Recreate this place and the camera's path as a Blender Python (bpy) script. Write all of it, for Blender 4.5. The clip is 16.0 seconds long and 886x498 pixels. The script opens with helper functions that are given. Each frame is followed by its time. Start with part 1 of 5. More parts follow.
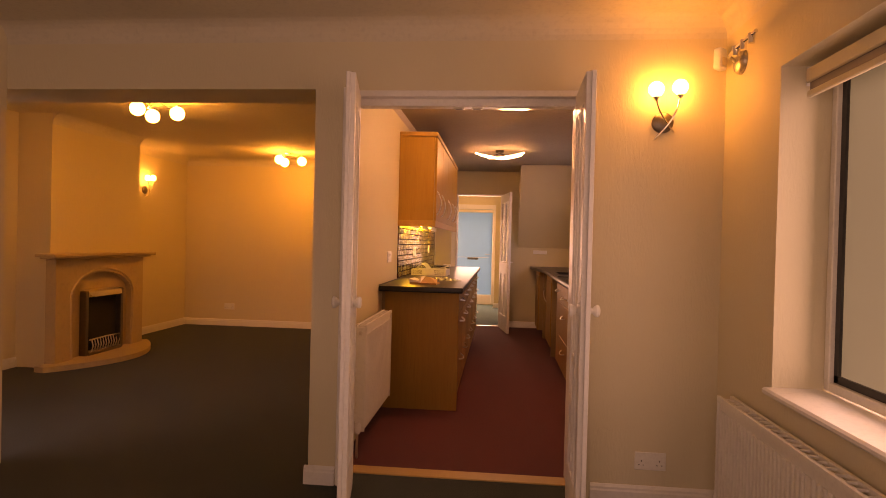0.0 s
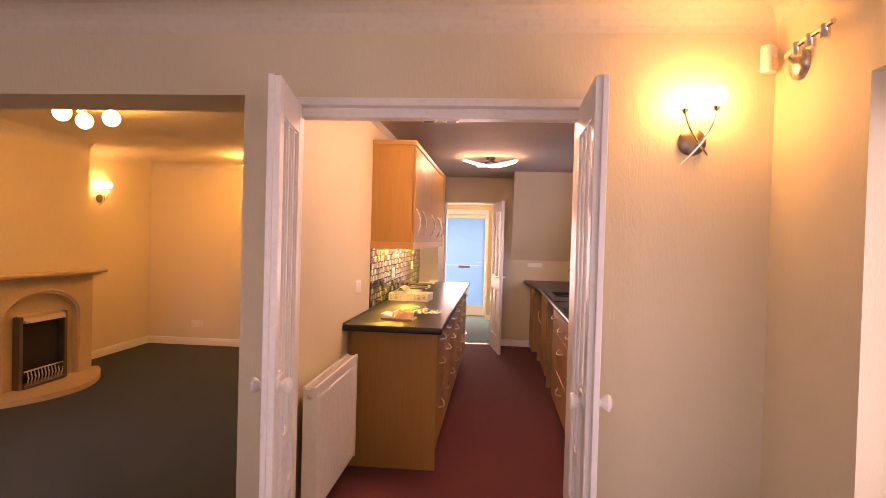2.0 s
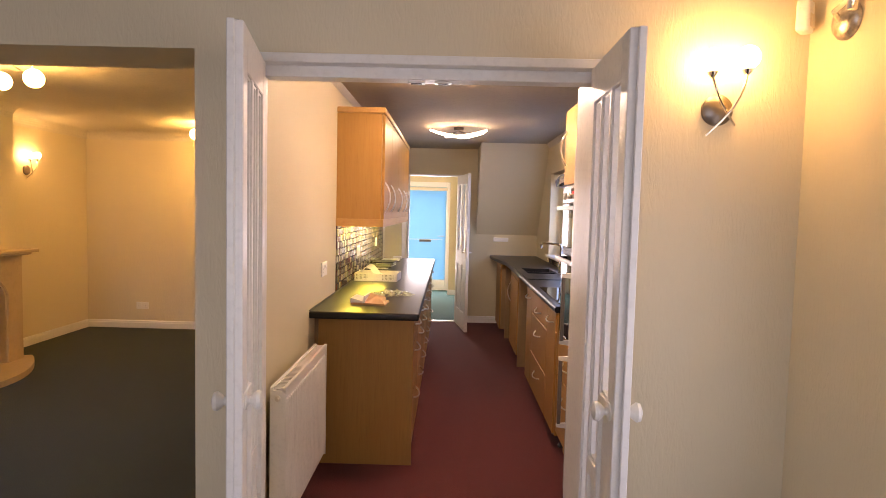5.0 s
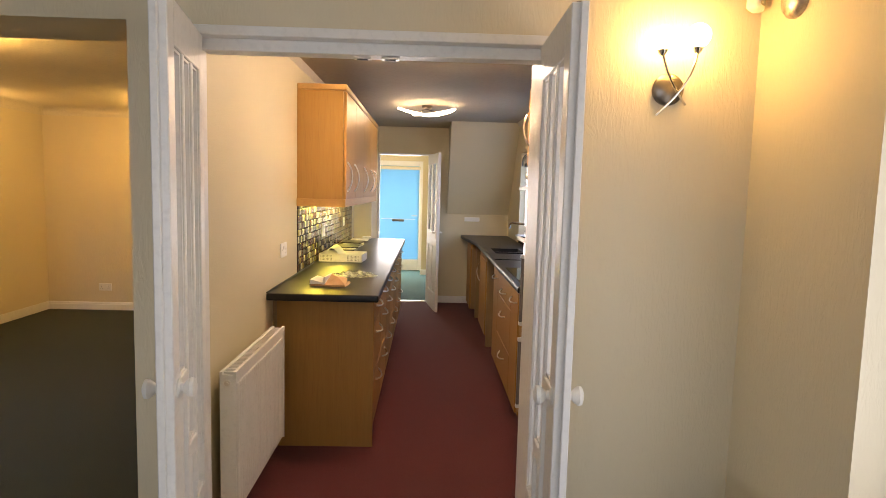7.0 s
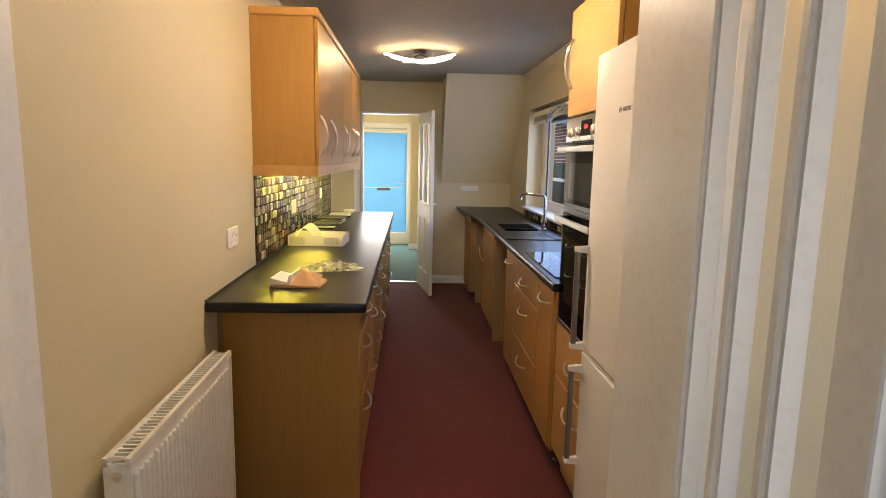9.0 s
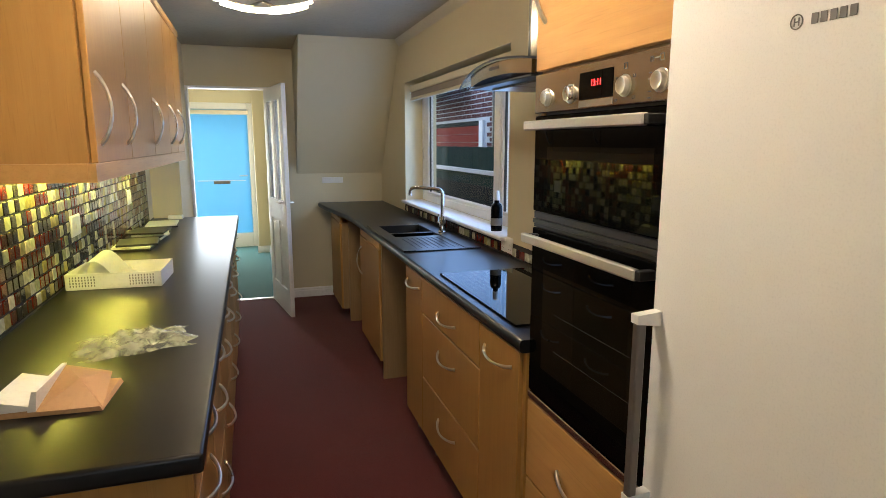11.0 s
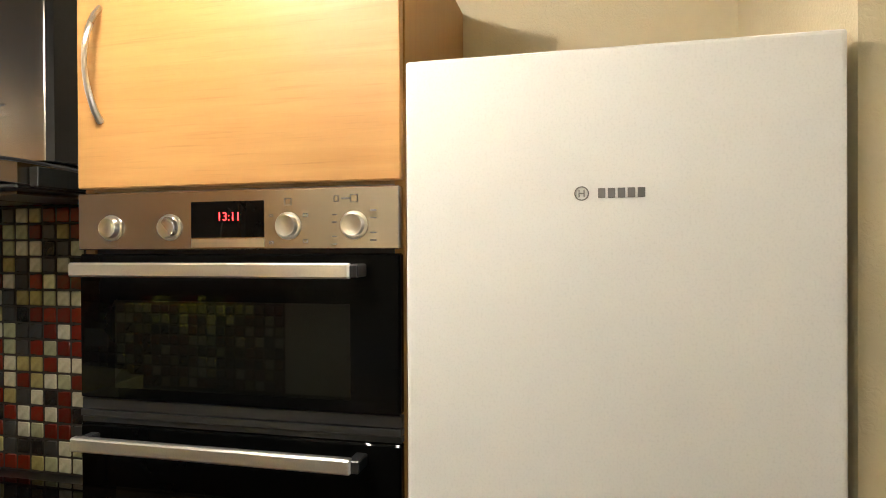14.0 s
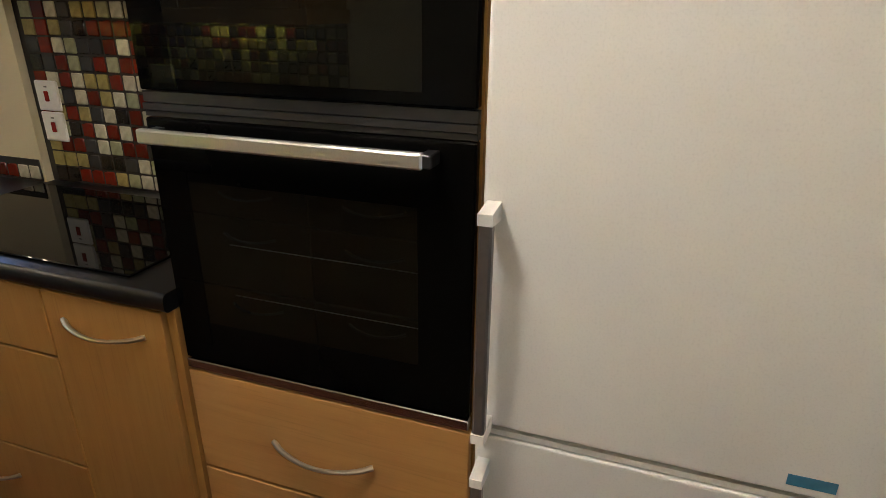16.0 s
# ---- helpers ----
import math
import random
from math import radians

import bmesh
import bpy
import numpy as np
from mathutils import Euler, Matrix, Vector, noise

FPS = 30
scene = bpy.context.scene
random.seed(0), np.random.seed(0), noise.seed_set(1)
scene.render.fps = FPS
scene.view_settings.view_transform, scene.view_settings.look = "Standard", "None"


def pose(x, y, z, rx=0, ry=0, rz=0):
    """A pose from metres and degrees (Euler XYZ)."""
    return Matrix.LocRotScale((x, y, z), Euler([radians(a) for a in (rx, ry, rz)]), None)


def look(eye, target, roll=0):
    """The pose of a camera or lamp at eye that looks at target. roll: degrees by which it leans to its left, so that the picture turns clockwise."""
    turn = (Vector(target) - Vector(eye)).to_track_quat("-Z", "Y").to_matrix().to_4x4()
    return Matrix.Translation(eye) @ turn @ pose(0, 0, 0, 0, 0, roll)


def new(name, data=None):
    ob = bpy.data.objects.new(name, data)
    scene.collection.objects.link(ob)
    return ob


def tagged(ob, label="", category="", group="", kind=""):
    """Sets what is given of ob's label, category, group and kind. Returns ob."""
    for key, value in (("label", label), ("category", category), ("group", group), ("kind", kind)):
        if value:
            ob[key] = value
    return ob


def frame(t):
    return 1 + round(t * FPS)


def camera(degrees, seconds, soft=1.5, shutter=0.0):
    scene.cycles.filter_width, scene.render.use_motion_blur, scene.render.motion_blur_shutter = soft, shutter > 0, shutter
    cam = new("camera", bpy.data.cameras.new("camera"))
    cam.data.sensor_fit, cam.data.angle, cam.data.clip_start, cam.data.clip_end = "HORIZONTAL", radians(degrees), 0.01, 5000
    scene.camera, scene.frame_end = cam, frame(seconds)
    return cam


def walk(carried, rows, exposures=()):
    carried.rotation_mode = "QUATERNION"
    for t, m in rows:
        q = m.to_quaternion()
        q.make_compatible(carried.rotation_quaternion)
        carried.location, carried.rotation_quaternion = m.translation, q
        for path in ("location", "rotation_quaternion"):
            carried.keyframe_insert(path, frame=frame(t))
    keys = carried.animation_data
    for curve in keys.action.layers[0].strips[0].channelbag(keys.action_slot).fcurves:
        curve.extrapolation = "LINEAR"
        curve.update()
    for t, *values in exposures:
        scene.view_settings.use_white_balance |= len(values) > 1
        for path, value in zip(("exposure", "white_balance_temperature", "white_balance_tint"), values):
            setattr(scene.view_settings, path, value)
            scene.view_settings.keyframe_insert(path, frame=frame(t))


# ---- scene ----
cam = camera(73.5, 16.0, soft=0.7)
PATH = [
    (0, (0.556, -2.923, 1.237), (0.366, -0.932, 1.215), 1.4),
    (0.5, (0.575, -2.72, 1.368), (0.393, -0.729, 1.354), 1.6),
    (1, (0.568, -2.55, 1.391), (0.39, -0.558, 1.378), 1.6),
    (1.5, (0.583, -2.396, 1.391), (0.404, -0.404, 1.367), 1.5),
    (2, (0.611, -2.253, 1.454), (0.434, -0.261, 1.419), 1.6),
    (2.5, (0.603, -2.189, 1.482), (0.444, -0.196, 1.422), 1.6),
    (3, (0.524, -2.095, 1.487), (0.387, -0.102, 1.406), 1.6),
    (3.5, (0.47, -1.995, 1.482), (0.363, -0.001, 1.375), 1.5),
    (4, (0.455, -1.953, 1.481), (0.376, 0.042, 1.361), 1.5),
    (6.5, (0.471, -1.966, 1.494), (0.521, 0.026, 1.333), 1.4),
    (7, (0.557, -1.916, 1.493), (0.613, 0.073, 1.298), 1.5),
    (7.5, (0.561, -1.727, 1.47), (0.637, 0.259, 1.246), 0.8),
    (8, (0.487, -1.452, 1.477), (0.585, 0.531, 1.238), 0.5),
    (8.2, (0.476, -1.366, 1.483), (0.551, 0.613, 1.209), 0.8),
    (10.3, (0.439, -0.117, 1.461), (0.749, 1.834, 1.145), 0.2),
    (10.5, (0.427, -0.003, 1.483), (0.783, 1.941, 1.175), -0.4),
    (11, (0.414, 0.194, 1.475), (1.016, 2.068, 1.123), 0.0),
    (11.5, (0.335, 0.39, 1.489), (1.399, 2.042, 1.118), -0.0),
    (12, (0.281, 0.521, 1.498), (1.59, 1.986, 1.124), -0.2),
    (12.5, (0.295, 0.668, 1.497), (1.684, 2.079, 1.216), -2.1),
    (13, (0.313, 0.753, 1.518), (1.905, 1.943, 1.296), -1.3),
    (13.5, (0.299, 0.806, 1.54), (2.132, 1.595, 1.415), -0.6),
    (14, (0.27, 0.811, 1.557), (2.22, 1.257, 1.545), -0.3),
    (14.5, (0.27, 0.816, 1.557), (2.234, 1.192, 1.533), -0.3),
    (15, (0.28, 0.836, 1.507), (2.203, 1.263, 1.159), -0.0),
    (15.5, (0.33, 0.836, 1.429), (2.155, 1.369, 0.808), 0.4),
    (16, (0.349, 0.853, 1.42), (2.102, 1.459, 0.673), 0.5),
]
EXPOSURES = [(0.0, 1.78, 30000, 76), (0.5, 2.06, 23000, 76), (1.0, 2.40, 16000, 75), (1.5, 2.58, 12000, 73), (2.5, 2.68, 9200, 64),
             (4.2, 2.65, 8100, 48), (6.3, 2.6, 7900, 29), (8.2, 2.52, 7900, 24), (10.3, 2.35, 6950, 18), (12.0, 2.45, 6100, 10), (14.5, 2.45, 5850, 10), (15.3, 2.33, 5850, 12), (16.0, 2.33, 5850, 13)]
walk(cam, [(t, look(eye, target, roll)) for t, eye, target, roll in PATH], EXPOSURES)

# ---- world and daylight ----
world = bpy.data.worlds.new("sky")
scene.world = world
world.use_nodes = True
wn = world.node_tree
sky = wn.nodes.new("ShaderNodeTexSky")
sky.sky_type, sky.sun_disc = "NISHITA", False
sky.sun_elevation, sky.sun_rotation = radians(40), radians(56)
wn.links.new(sky.outputs[0], wn.nodes["Background"].inputs[0])
wn.nodes["Background"].inputs[1].default_value = 0.15
sun = new("sun", bpy.data.lights.new("sun", "SUN"))
sun.data.energy, sun.data.angle, sun.data.color = 0.8, radians(30), (0.62, 0.80, 1.0)
sun.matrix_world = look((6, 4, 6), (0, 0, 0))


def daylight(name, at, target, w, h, power, colour=(0.72, 0.86, 1.0)):
    lamp = new(name, bpy.data.lights.new(name, "AREA"))
    lamp.data.shape, lamp.data.size, lamp.data.size_y, lamp.data.energy, lamp.data.color = "RECTANGLE", w, h, power, colour
    lamp.matrix_world = look(at, target)


daylight("daylight_dining", (1.74, -1.58, 1.32), (0, -1.58, 1.32), 1.9, 1.1, 2.4, (0.72, 0.85, 1.0))
daylight("daylight_back", (-0.1, -4.57, 1.3), (-0.1, 0, 1.3), 1.9, 1.1, 5.8, (0.64, 0.81, 1.0))
daylight("daylight_kitchen", (1.73, 3.96, 1.45), (0, 3.96, 1.45), 1.9, 0.75, 2.5, (0.24, 0.50, 1.0))
daylight("daylight_hall", (0.02, 9.04, 1.1), (0.02, 6, 1.1), 0.75, 1.6, 9.0, (0.86, 0.94, 1.0))


# ---- materials ----
def nodes_of(name):
    m = bpy.data.materials.new(name)
    m.use_nodes = True
    return m, m.node_tree, m.node_tree.nodes["Principled BSDF"]


def coords(nt, scale):
    tc, mp = nt.nodes.new("ShaderNodeTexCoord"), nt.nodes.new("ShaderNodeMapping")
    mp.inputs["Scale"].default_value = scale
    nt.links.new(tc.outputs["Object"], mp.inputs["Vector"])
    return mp.outputs["Vector"]


def mixed(nt, fac, a, b):
    mx = nt.nodes.new("ShaderNodeMix")
    mx.data_type = "RGBA"
    nt.links.new(fac, mx.inputs["Factor"])
    for sock, v in ((mx.inputs["A"], a), (mx.inputs["B"], b)):
        if isinstance(v, tuple):
            sock.default_value = (*v, 1)
        else:
            nt.links.new(v, sock)
    return mx.outputs["Result"]


def noise_of(nt, vec, scale, detail=4, rough=0.55, distort=0.0):
    n = nt.nodes.new("ShaderNodeTexNoise")
    n.inputs["Scale"].default_value, n.inputs["Detail"].default_value = scale, detail
    n.inputs["Roughness"].default_value, n.inputs["Distortion"].default_value = rough, distort
    nt.links.new(vec, n.inputs["Vector"])
    return n.outputs["Fac"]


def ramp_of(nt, fac, stops, mode="LINEAR"):
    r = nt.nodes.new("ShaderNodeValToRGB")
    r.color_ramp.interpolation = mode
    el = r.color_ramp.elements
    while len(el) < len(stops):
        el.new(0.5)
    for e, (p, c) in zip(el, stops):
        e.position, e.color = p, (*c, 1)
    nt.links.new(fac, r.inputs["Fac"])
    return r.outputs["Color"]


def bumped(nt, bsdf, height, strength, distance=0.002):
    b = nt.nodes.new("ShaderNodeBump")
    b.inputs["Strength"].default_value, b.inputs["Distance"].default_value = strength, distance
    nt.links.new(height, b.inputs["Height"])
    nt.links.new(b.outputs["Normal"], bsdf.inputs["Normal"])


def surface(name, a, b, rough=0.5, grain=60.0, broad=2.0, stretch=(1, 1, 1), bump=0.1, dist=0.001, metal=0.0, coat=0.0, spread=0.08, spec=0.5):
    """Two colours mixed by a broad and a fine noise, with fine relief."""
    m, nt, p = nodes_of(name)
    v = coords(nt, stretch)
    fine, wide = noise_of(nt, v, grain), noise_of(nt, v, broad, 3)
    col = mixed(nt, ramp_of(nt, wide, [(0.3, (0, 0, 0)), (0.7, (1, 1, 1))]), a, b)
    dark = tuple(c * 0.82 for c in a)
    col = mixed(nt, ramp_of(nt, fine, [(0.5, (0, 0, 0)), (0.9, (0.7, 0.7, 0.7))]), col, dark)
    nt.links.new(col, p.inputs["Base Color"])
    mr = nt.nodes.new("ShaderNodeMapRange")
    mr.inputs["To Min"].default_value, mr.inputs["To Max"].default_value = max(rough - spread, 0.02), min(rough + spread, 1)
    nt.links.new(wide, mr.inputs["Value"])
    nt.links.new(mr.outputs["Result"], p.inputs["Roughness"])
    p.inputs["Metallic"].default_value, p.inputs["Coat Weight"].default_value, p.inputs["Specular IOR Level"].default_value = metal, coat, spec
    if bump:
        bumped(nt, p, fine, bump, dist)
    return m


def paper(name, a, b, stretch, strength, scale=55.0):
    """Embossed wallpaper: worm-like relief under matt paint."""
    m, nt, p = nodes_of(name)
    v = coords(nt, stretch)
    worms, wide = noise_of(nt, v, scale, 3, 0.5, 1.6), noise_of(nt, coords(nt, (1, 1, 1)), 1.1, 4)
    nt.links.new(mixed(nt, wide, a, b), p.inputs["Base Color"])
    p.inputs["Roughness"].default_value = 0.62
    bumped(nt, p, ramp_of(nt, worms, [(0.42, (0, 0, 0)), (0.58, (1, 1, 1))]), strength, 0.002)
    return m


def glowing(name, colour, strength):
    m, nt, p = nodes_of(name)
    p.inputs["Base Color"].default_value = (*colour, 1)
    p.inputs["Emission Color"].default_value = (*colour, 1)
    p.inputs["Emission Strength"].default_value = strength
    return m


def carpet(name, a, b):
    m, nt, p = nodes_of(name)
    v = coords(nt, (1, 1, 1))
    fine, wide = noise_of(nt, v, 260, 2), noise_of(nt, v, 1.7, 5, 0.6)
    col = mixed(nt, ramp_of(nt, wide, [(0.38, (0, 0, 0)), (0.62, (1, 1, 1))]), a, b)
    col = mixed(nt, ramp_of(nt, noise_of(nt, v, 5.5, 3), [(0.70, (0, 0, 0)), (0.76, (0.8, 0.8, 0.8))]), col, tuple(c * 0.5 for c in a))
    col = mixed(nt, ramp_of(nt, fine, [(0.35, (0, 0, 0)), (0.7, (1, 1, 1))]), col, tuple(c * 1.9 for c in b))
    nt.links.new(col, p.inputs["Base Color"])
    p.inputs["Roughness"].default_value = 0.97
    p.inputs["Specular IOR Level"].default_value = 0.1
    p.inputs["Sheen Weight"].default_value = 0.15
    bumped(nt, p, noise_of(nt, v, 180, 3), 0.8, 0.006)
    return m


def wood(name, along, a, b):
    """Pale wood foil with fine grain running along one axis ('y' or 'z')."""
    m, nt, p = nodes_of(name)
    st = (26, 26, 1.6) if along == "z" else (26, 1.6, 26)
    st2 = (150, 150, 5) if along == "z" else (150, 5, 150)
    g, f = noise_of(nt, coords(nt, st), 1.6, 5, 0.6, 0.6), noise_of(nt, coords(nt, st2), 1.5, 3)
    col = mixed(nt, ramp_of(nt, g, [(0.35, (0, 0, 0)), (0.68, (0.75, 0.75, 0.75))]), a, b)
    col = mixed(nt, ramp_of(nt, f, [(0.56, (0, 0, 0)), (0.75, (0.34, 0.34, 0.34))]), col, tuple(c * 0.62 for c in b))
    nt.links.new(col, p.inputs["Base Color"])
    p.inputs["Roughness"].default_value, p.inputs["Specular IOR Level"].default_value = 0.46, 0.38
    bumped(nt, p, f, 0.06, 0.0006)
    return m


def tile_glass(name, islands=False):
    """Glass mosaic in cream, sand, sage, oxblood and slate."""
    m, nt, p = nodes_of(name)
    if islands:
        rnd = nt.nodes.new("ShaderNodeNewGeometry").outputs["Random Per Island"]
    else:
        rnd = nt.nodes.new("ShaderNodeObjectInfo").outputs["Random"]
    stops = [(0.0, (0.52, 0.49, 0.36)), (0.20, (0.32, 0.27, 0.10)), (0.31, (0.33, 0.34, 0.20)), (0.40, (0.150, 0.014, 0.006)),
             (0.54, (0.100, 0.010, 0.005)), (0.70, (0.042, 0.042, 0.041)), (0.88, (0.014, 0.012, 0.010))]
    col = ramp_of(nt, rnd, stops, "CONSTANT")
    cloud = noise_of(nt, coords(nt, (1, 1, 1)), 45, 4)
    col = mixed(nt, ramp_of(nt, cloud, [(0.4, (0, 0, 0)), (0.8, (0.4, 0.4, 0.4))]), col, (0.045, 0.030, 0.015))
    nt.links.new(col, p.inputs["Base Color"])
    p.inputs["Roughness"].default_value, p.inputs["Specular IOR Level"].default_value = 0.14, 0.4
    bumped(nt, p, noise_of(nt, coords(nt, (1, 1, 1)), 35, 2), 0.25, 0.002)
    return m


def clear_glass(name, tint=(1, 1, 1), rough=0.0):
    m, nt, p = nodes_of(name)
    p.inputs["Base Color"].default_value = (*tint, 1)
    p.inputs["Transmission Weight"].default_value, p.inputs["Roughness"].default_value, p.inputs["IOR"].default_value = 1, rough, 1.45
    return m


def thin_pane(name, tint=(1, 1, 1), mirror=0.9):
    """A thin clear pane: see-through with a faint mirror."""
    m, nt, p = nodes_of(name)
    out = nt.nodes["Material Output"]
    tr, gl, mx, lw, pw, ma = (nt.nodes.new("ShaderNode" + k) for k in ("BsdfTransparent", "BsdfGlossy", "MixShader", "LayerWeight", "Math", "Math"))
    tr.inputs["Color"].default_value = (*tint, 1)
    gl.inputs["Roughness"].default_value, lw.inputs["Blend"].default_value = 0.01, 0.5
    pw.operation, pw.inputs[1].default_value = "POWER", 5.0
    ma.operation, ma.inputs[1].default_value, ma.inputs[2].default_value = "MULTIPLY_ADD", mirror, 0.012
    nt.links.new(lw.outputs["Facing"], pw.inputs[0])
    nt.links.new(pw.outputs[0], ma.inputs[0])
    nt.links.new(ma.outputs[0], mx.inputs[0])
    nt.links.new(tr.outputs[0], mx.inputs[1])
    nt.links.new(gl.outputs[0], mx.inputs[2])
    nt.links.new(mx.outputs[0], out.inputs[0])
    return m


def frosted(name, tint):
    m, nt, p = nodes_of(name)
    out = nt.nodes["Material Output"]
    tl, mx = nt.nodes.new("ShaderNodeBsdfTranslucent"), nt.nodes.new("ShaderNodeMixShader")
    v = noise_of(nt, coords(nt, (1, 1, 1)), 1.2, 3)
    nt.links.new(mixed(nt, v, tint, tuple(c * 0.9 for c in tint)), tl.inputs[0])
    p.inputs["Base Color"].default_value, p.inputs["Roughness"].default_value = (0.5, 0.55, 0.6, 1), 0.25
    mx.inputs[0].default_value = 0.9
    nt.links.new(p.outputs[0], mx.inputs[1])
    nt.links.new(tl.outputs[0], mx.inputs[2])
    nt.links.new(mx.outputs[0], out.inputs[0])
    return m


CREAM, CREAM2 = (0.68, 0.60, 0.44), (0.73, 0.65, 0.49)
M_WALL = paper("cream_paper", CREAM, CREAM2, (1, 1, 0.22), 0.22)
M_KWALL = paper("cream_woodchip", (0.62, 0.54, 0.35), (0.67, 0.59, 0.40), (1, 1, 1), 0.22, 90)
M_GREYPAPER = paper("grey_embossed_paper", (0.58, 0.55, 0.46), (0.64, 0.60, 0.51), (1, 1, 1), 0.7, 42)
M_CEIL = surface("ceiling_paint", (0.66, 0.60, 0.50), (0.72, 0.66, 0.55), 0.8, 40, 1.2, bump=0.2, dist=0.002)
# Kitchen ceiling colour darkened and warmed to offset lamp glow and blue window light.
M_KCEIL = surface("kitchen_ceiling_dimmed", (0.43, 0.36, 0.25), (0.49, 0.42, 0.30), 0.8, 40, 1.2, bump=0.2, dist=0.002)
M_GLOSS = surface("white_gloss_paint", (0.78, 0.77, 0.75), (0.82, 0.81, 0.79), 0.38, 50, 3, bump=0.05)
M_PLASTIC = surface("white_plastic", (0.78, 0.77, 0.73), (0.82, 0.81, 0.78), 0.3, 80, 4, bump=0.02)
M_RAD = surface("radiator_enamel", (0.78, 0.76, 0.70), (0.82, 0.80, 0.74), 0.32, 60, 3, bump=0.03)
M_GREEN = carpet("green_carpet", (0.0062, 0.0115, 0.0078), (0.0145, 0.0235, 0.0165))
M_RED = carpet("red_carpet", (0.056, 0.009, 0.008), (0.082, 0.013, 0.011))
M_TEAL = carpet("teal_carpet", (0.02, 0.07, 0.07), (0.03, 0.10, 0.10))
M_WOODZ = wood("beech_upright", "z", (0.40, 0.212, 0.054), (0.36, 0.18, 0.043))
M_WOODY = wood("beech_level", "y", (0.52, 0.29, 0.095), (0.45, 0.235, 0.07))
M_CARC = surface("beech_carcass", (0.27, 0.17, 0.07), (0.31, 0.20, 0.09), 0.45, 40, 3, (30, 30, 1.5), bump=0.02)
M_TOP = surface("black_laminate", (0.005, 0.0048, 0.0045), (0.006, 0.0056, 0.0052), 0.33, 220, 3, bump=0.05, dist=0.0004, spec=0.42, spread=0.012)
M_SINK = surface("black_composite", (0.005, 0.005, 0.005), (0.008, 0.008, 0.008), 0.34, 240, 4, bump=0.1, spec=0.5)
M_BLACKGLASS = surface("black_glass", (0.002, 0.002, 0.002), (0.003, 0.003, 0.0028), 0.02, 30, 2, bump=0, spread=0.005, spec=0.09)
M_OVENGLASS = surface("oven_door_glass", (0.002, 0.002, 0.002), (0.003, 0.003, 0.0028), 0.02, 30, 2, bump=0, spread=0.005, spec=0.055)
M_OVENWIN = surface("tinted_oven_window", (0.004, 0.004, 0.003), (0.006, 0.006, 0.004), 0.025, 30, 2, bump=0, spread=0.005, spec=0.2)
M_BLACK = surface("black_plastic", (0.012, 0.012, 0.012), (0.02, 0.02, 0.02), 0.4, 90, 4, bump=0.05)
M_STEEL = surface("brushed_steel", (0.52, 0.48, 0.42), (0.58, 0.54, 0.48), 0.24, 400, 3, bump=0.0, metal=1.0)
M_DARKSTEEL = surface("polished_dark_steel", (0.34, 0.31, 0.27), (0.38, 0.35, 0.31), 0.2, 300, 3, bump=0.0, metal=1.0, spread=0.03)
M_SATIN = surface("satin_steel", (0.76, 0.74, 0.68), (0.80, 0.78, 0.72), 0.42, 400, 3, bump=0.0, metal=1.0)
M_CHROME = surface("chrome", (0.75, 0.74, 0.72), (0.8, 0.79, 0.77), 0.12, 60, 3, bump=0, metal=1.0, spread=0.03)
M_NICKEL = surface("satin_nickel", (0.70, 0.66, 0.59), (0.76, 0.72, 0.65), 0.3, 120, 3, bump=0.02, metal=1.0)
M_PEWTER = surface("dark_pewter", (0.20, 0.17, 0.14), (0.26, 0.22, 0.18), 0.35, 60, 9, bump=0.1, metal=1.0)
M_MOTTLE = surface("mottled_silver", (0.62, 0.58, 0.52), (0.30, 0.26, 0.22), 0.3, 70, 40, bump=0.5, dist=0.004, metal=0.8)
M_FRIDGE = surface("fridge_enamel", (0.84, 0.83, 0.80), (0.87, 0.86, 0.83), 0.17, 300, 1.5, bump=0.02, dist=0.0003)
M_FRHANDLE = surface("fridge_handle_grey", (0.17, 0.15, 0.14), (0.21, 0.19, 0.18), 0.3, 80, 2, bump=0.02, metal=0.6)
M_STONE = surface("marble_composite", (0.50, 0.38, 0.24), (0.58, 0.45, 0.29), 0.35, 25, 2.5, bump=0.05)
M_GROUT = surface("dark_grout", (0.014, 0.011, 0.008), (0.022, 0.017, 0.012), 0.8, 120, 6, bump=0.2)
M_TILE, M_TILES = tile_glass("mosaic_glass"), tile_glass("mosaic_glass_far", True)
M_PANE = thin_pane("window_glass", mirror=0.35)
M_CANOPY = clear_glass("patterned_glass", (0.86, 0.93, 0.92))
M_HOODGLASS = thin_pane("canopy_glass", (0.80, 0.86, 0.84), 0.2)
M_FROST, M_FROST2 = frosted("frosted_door_glass", (0.33, 0.68, 0.79)), frosted("frosted_window_glass", (0.33, 0.35, 0.29))
M_CARD = surface("brown_card", (0.50, 0.29, 0.13), (0.55, 0.33, 0.16), 0.7, 90, 5, bump=0.1)
M_WHITEPAPER = surface("white_paper", (0.78, 0.77, 0.72), (0.82, 0.81, 0.77), 0.7, 80, 5, bump=0.05)
M_PRINT = surface("grey_print", (0.16, 0.15, 0.14), (0.2, 0.19, 0.18), 0.7, 60, 5, bump=0)
M_BLUE = surface("blue_sticker", (0.05, 0.20, 0.34), (0.08, 0.26, 0.42), 0.35, 50, 20, bump=0)
M_REDLED = glowing("red_display", (1.0, 0.03, 0.03), 0.9)
M_GLOBE = glowing("globe_glow", (1.0, 0.66, 0.19), 13.5)
M_GLOBE2 = glowing("wall_globe_glow", (1.0, 0.68, 0.24), 9.2)
M_LED = glowing("led_glow", (1.0, 0.88, 0.70), 59.0)
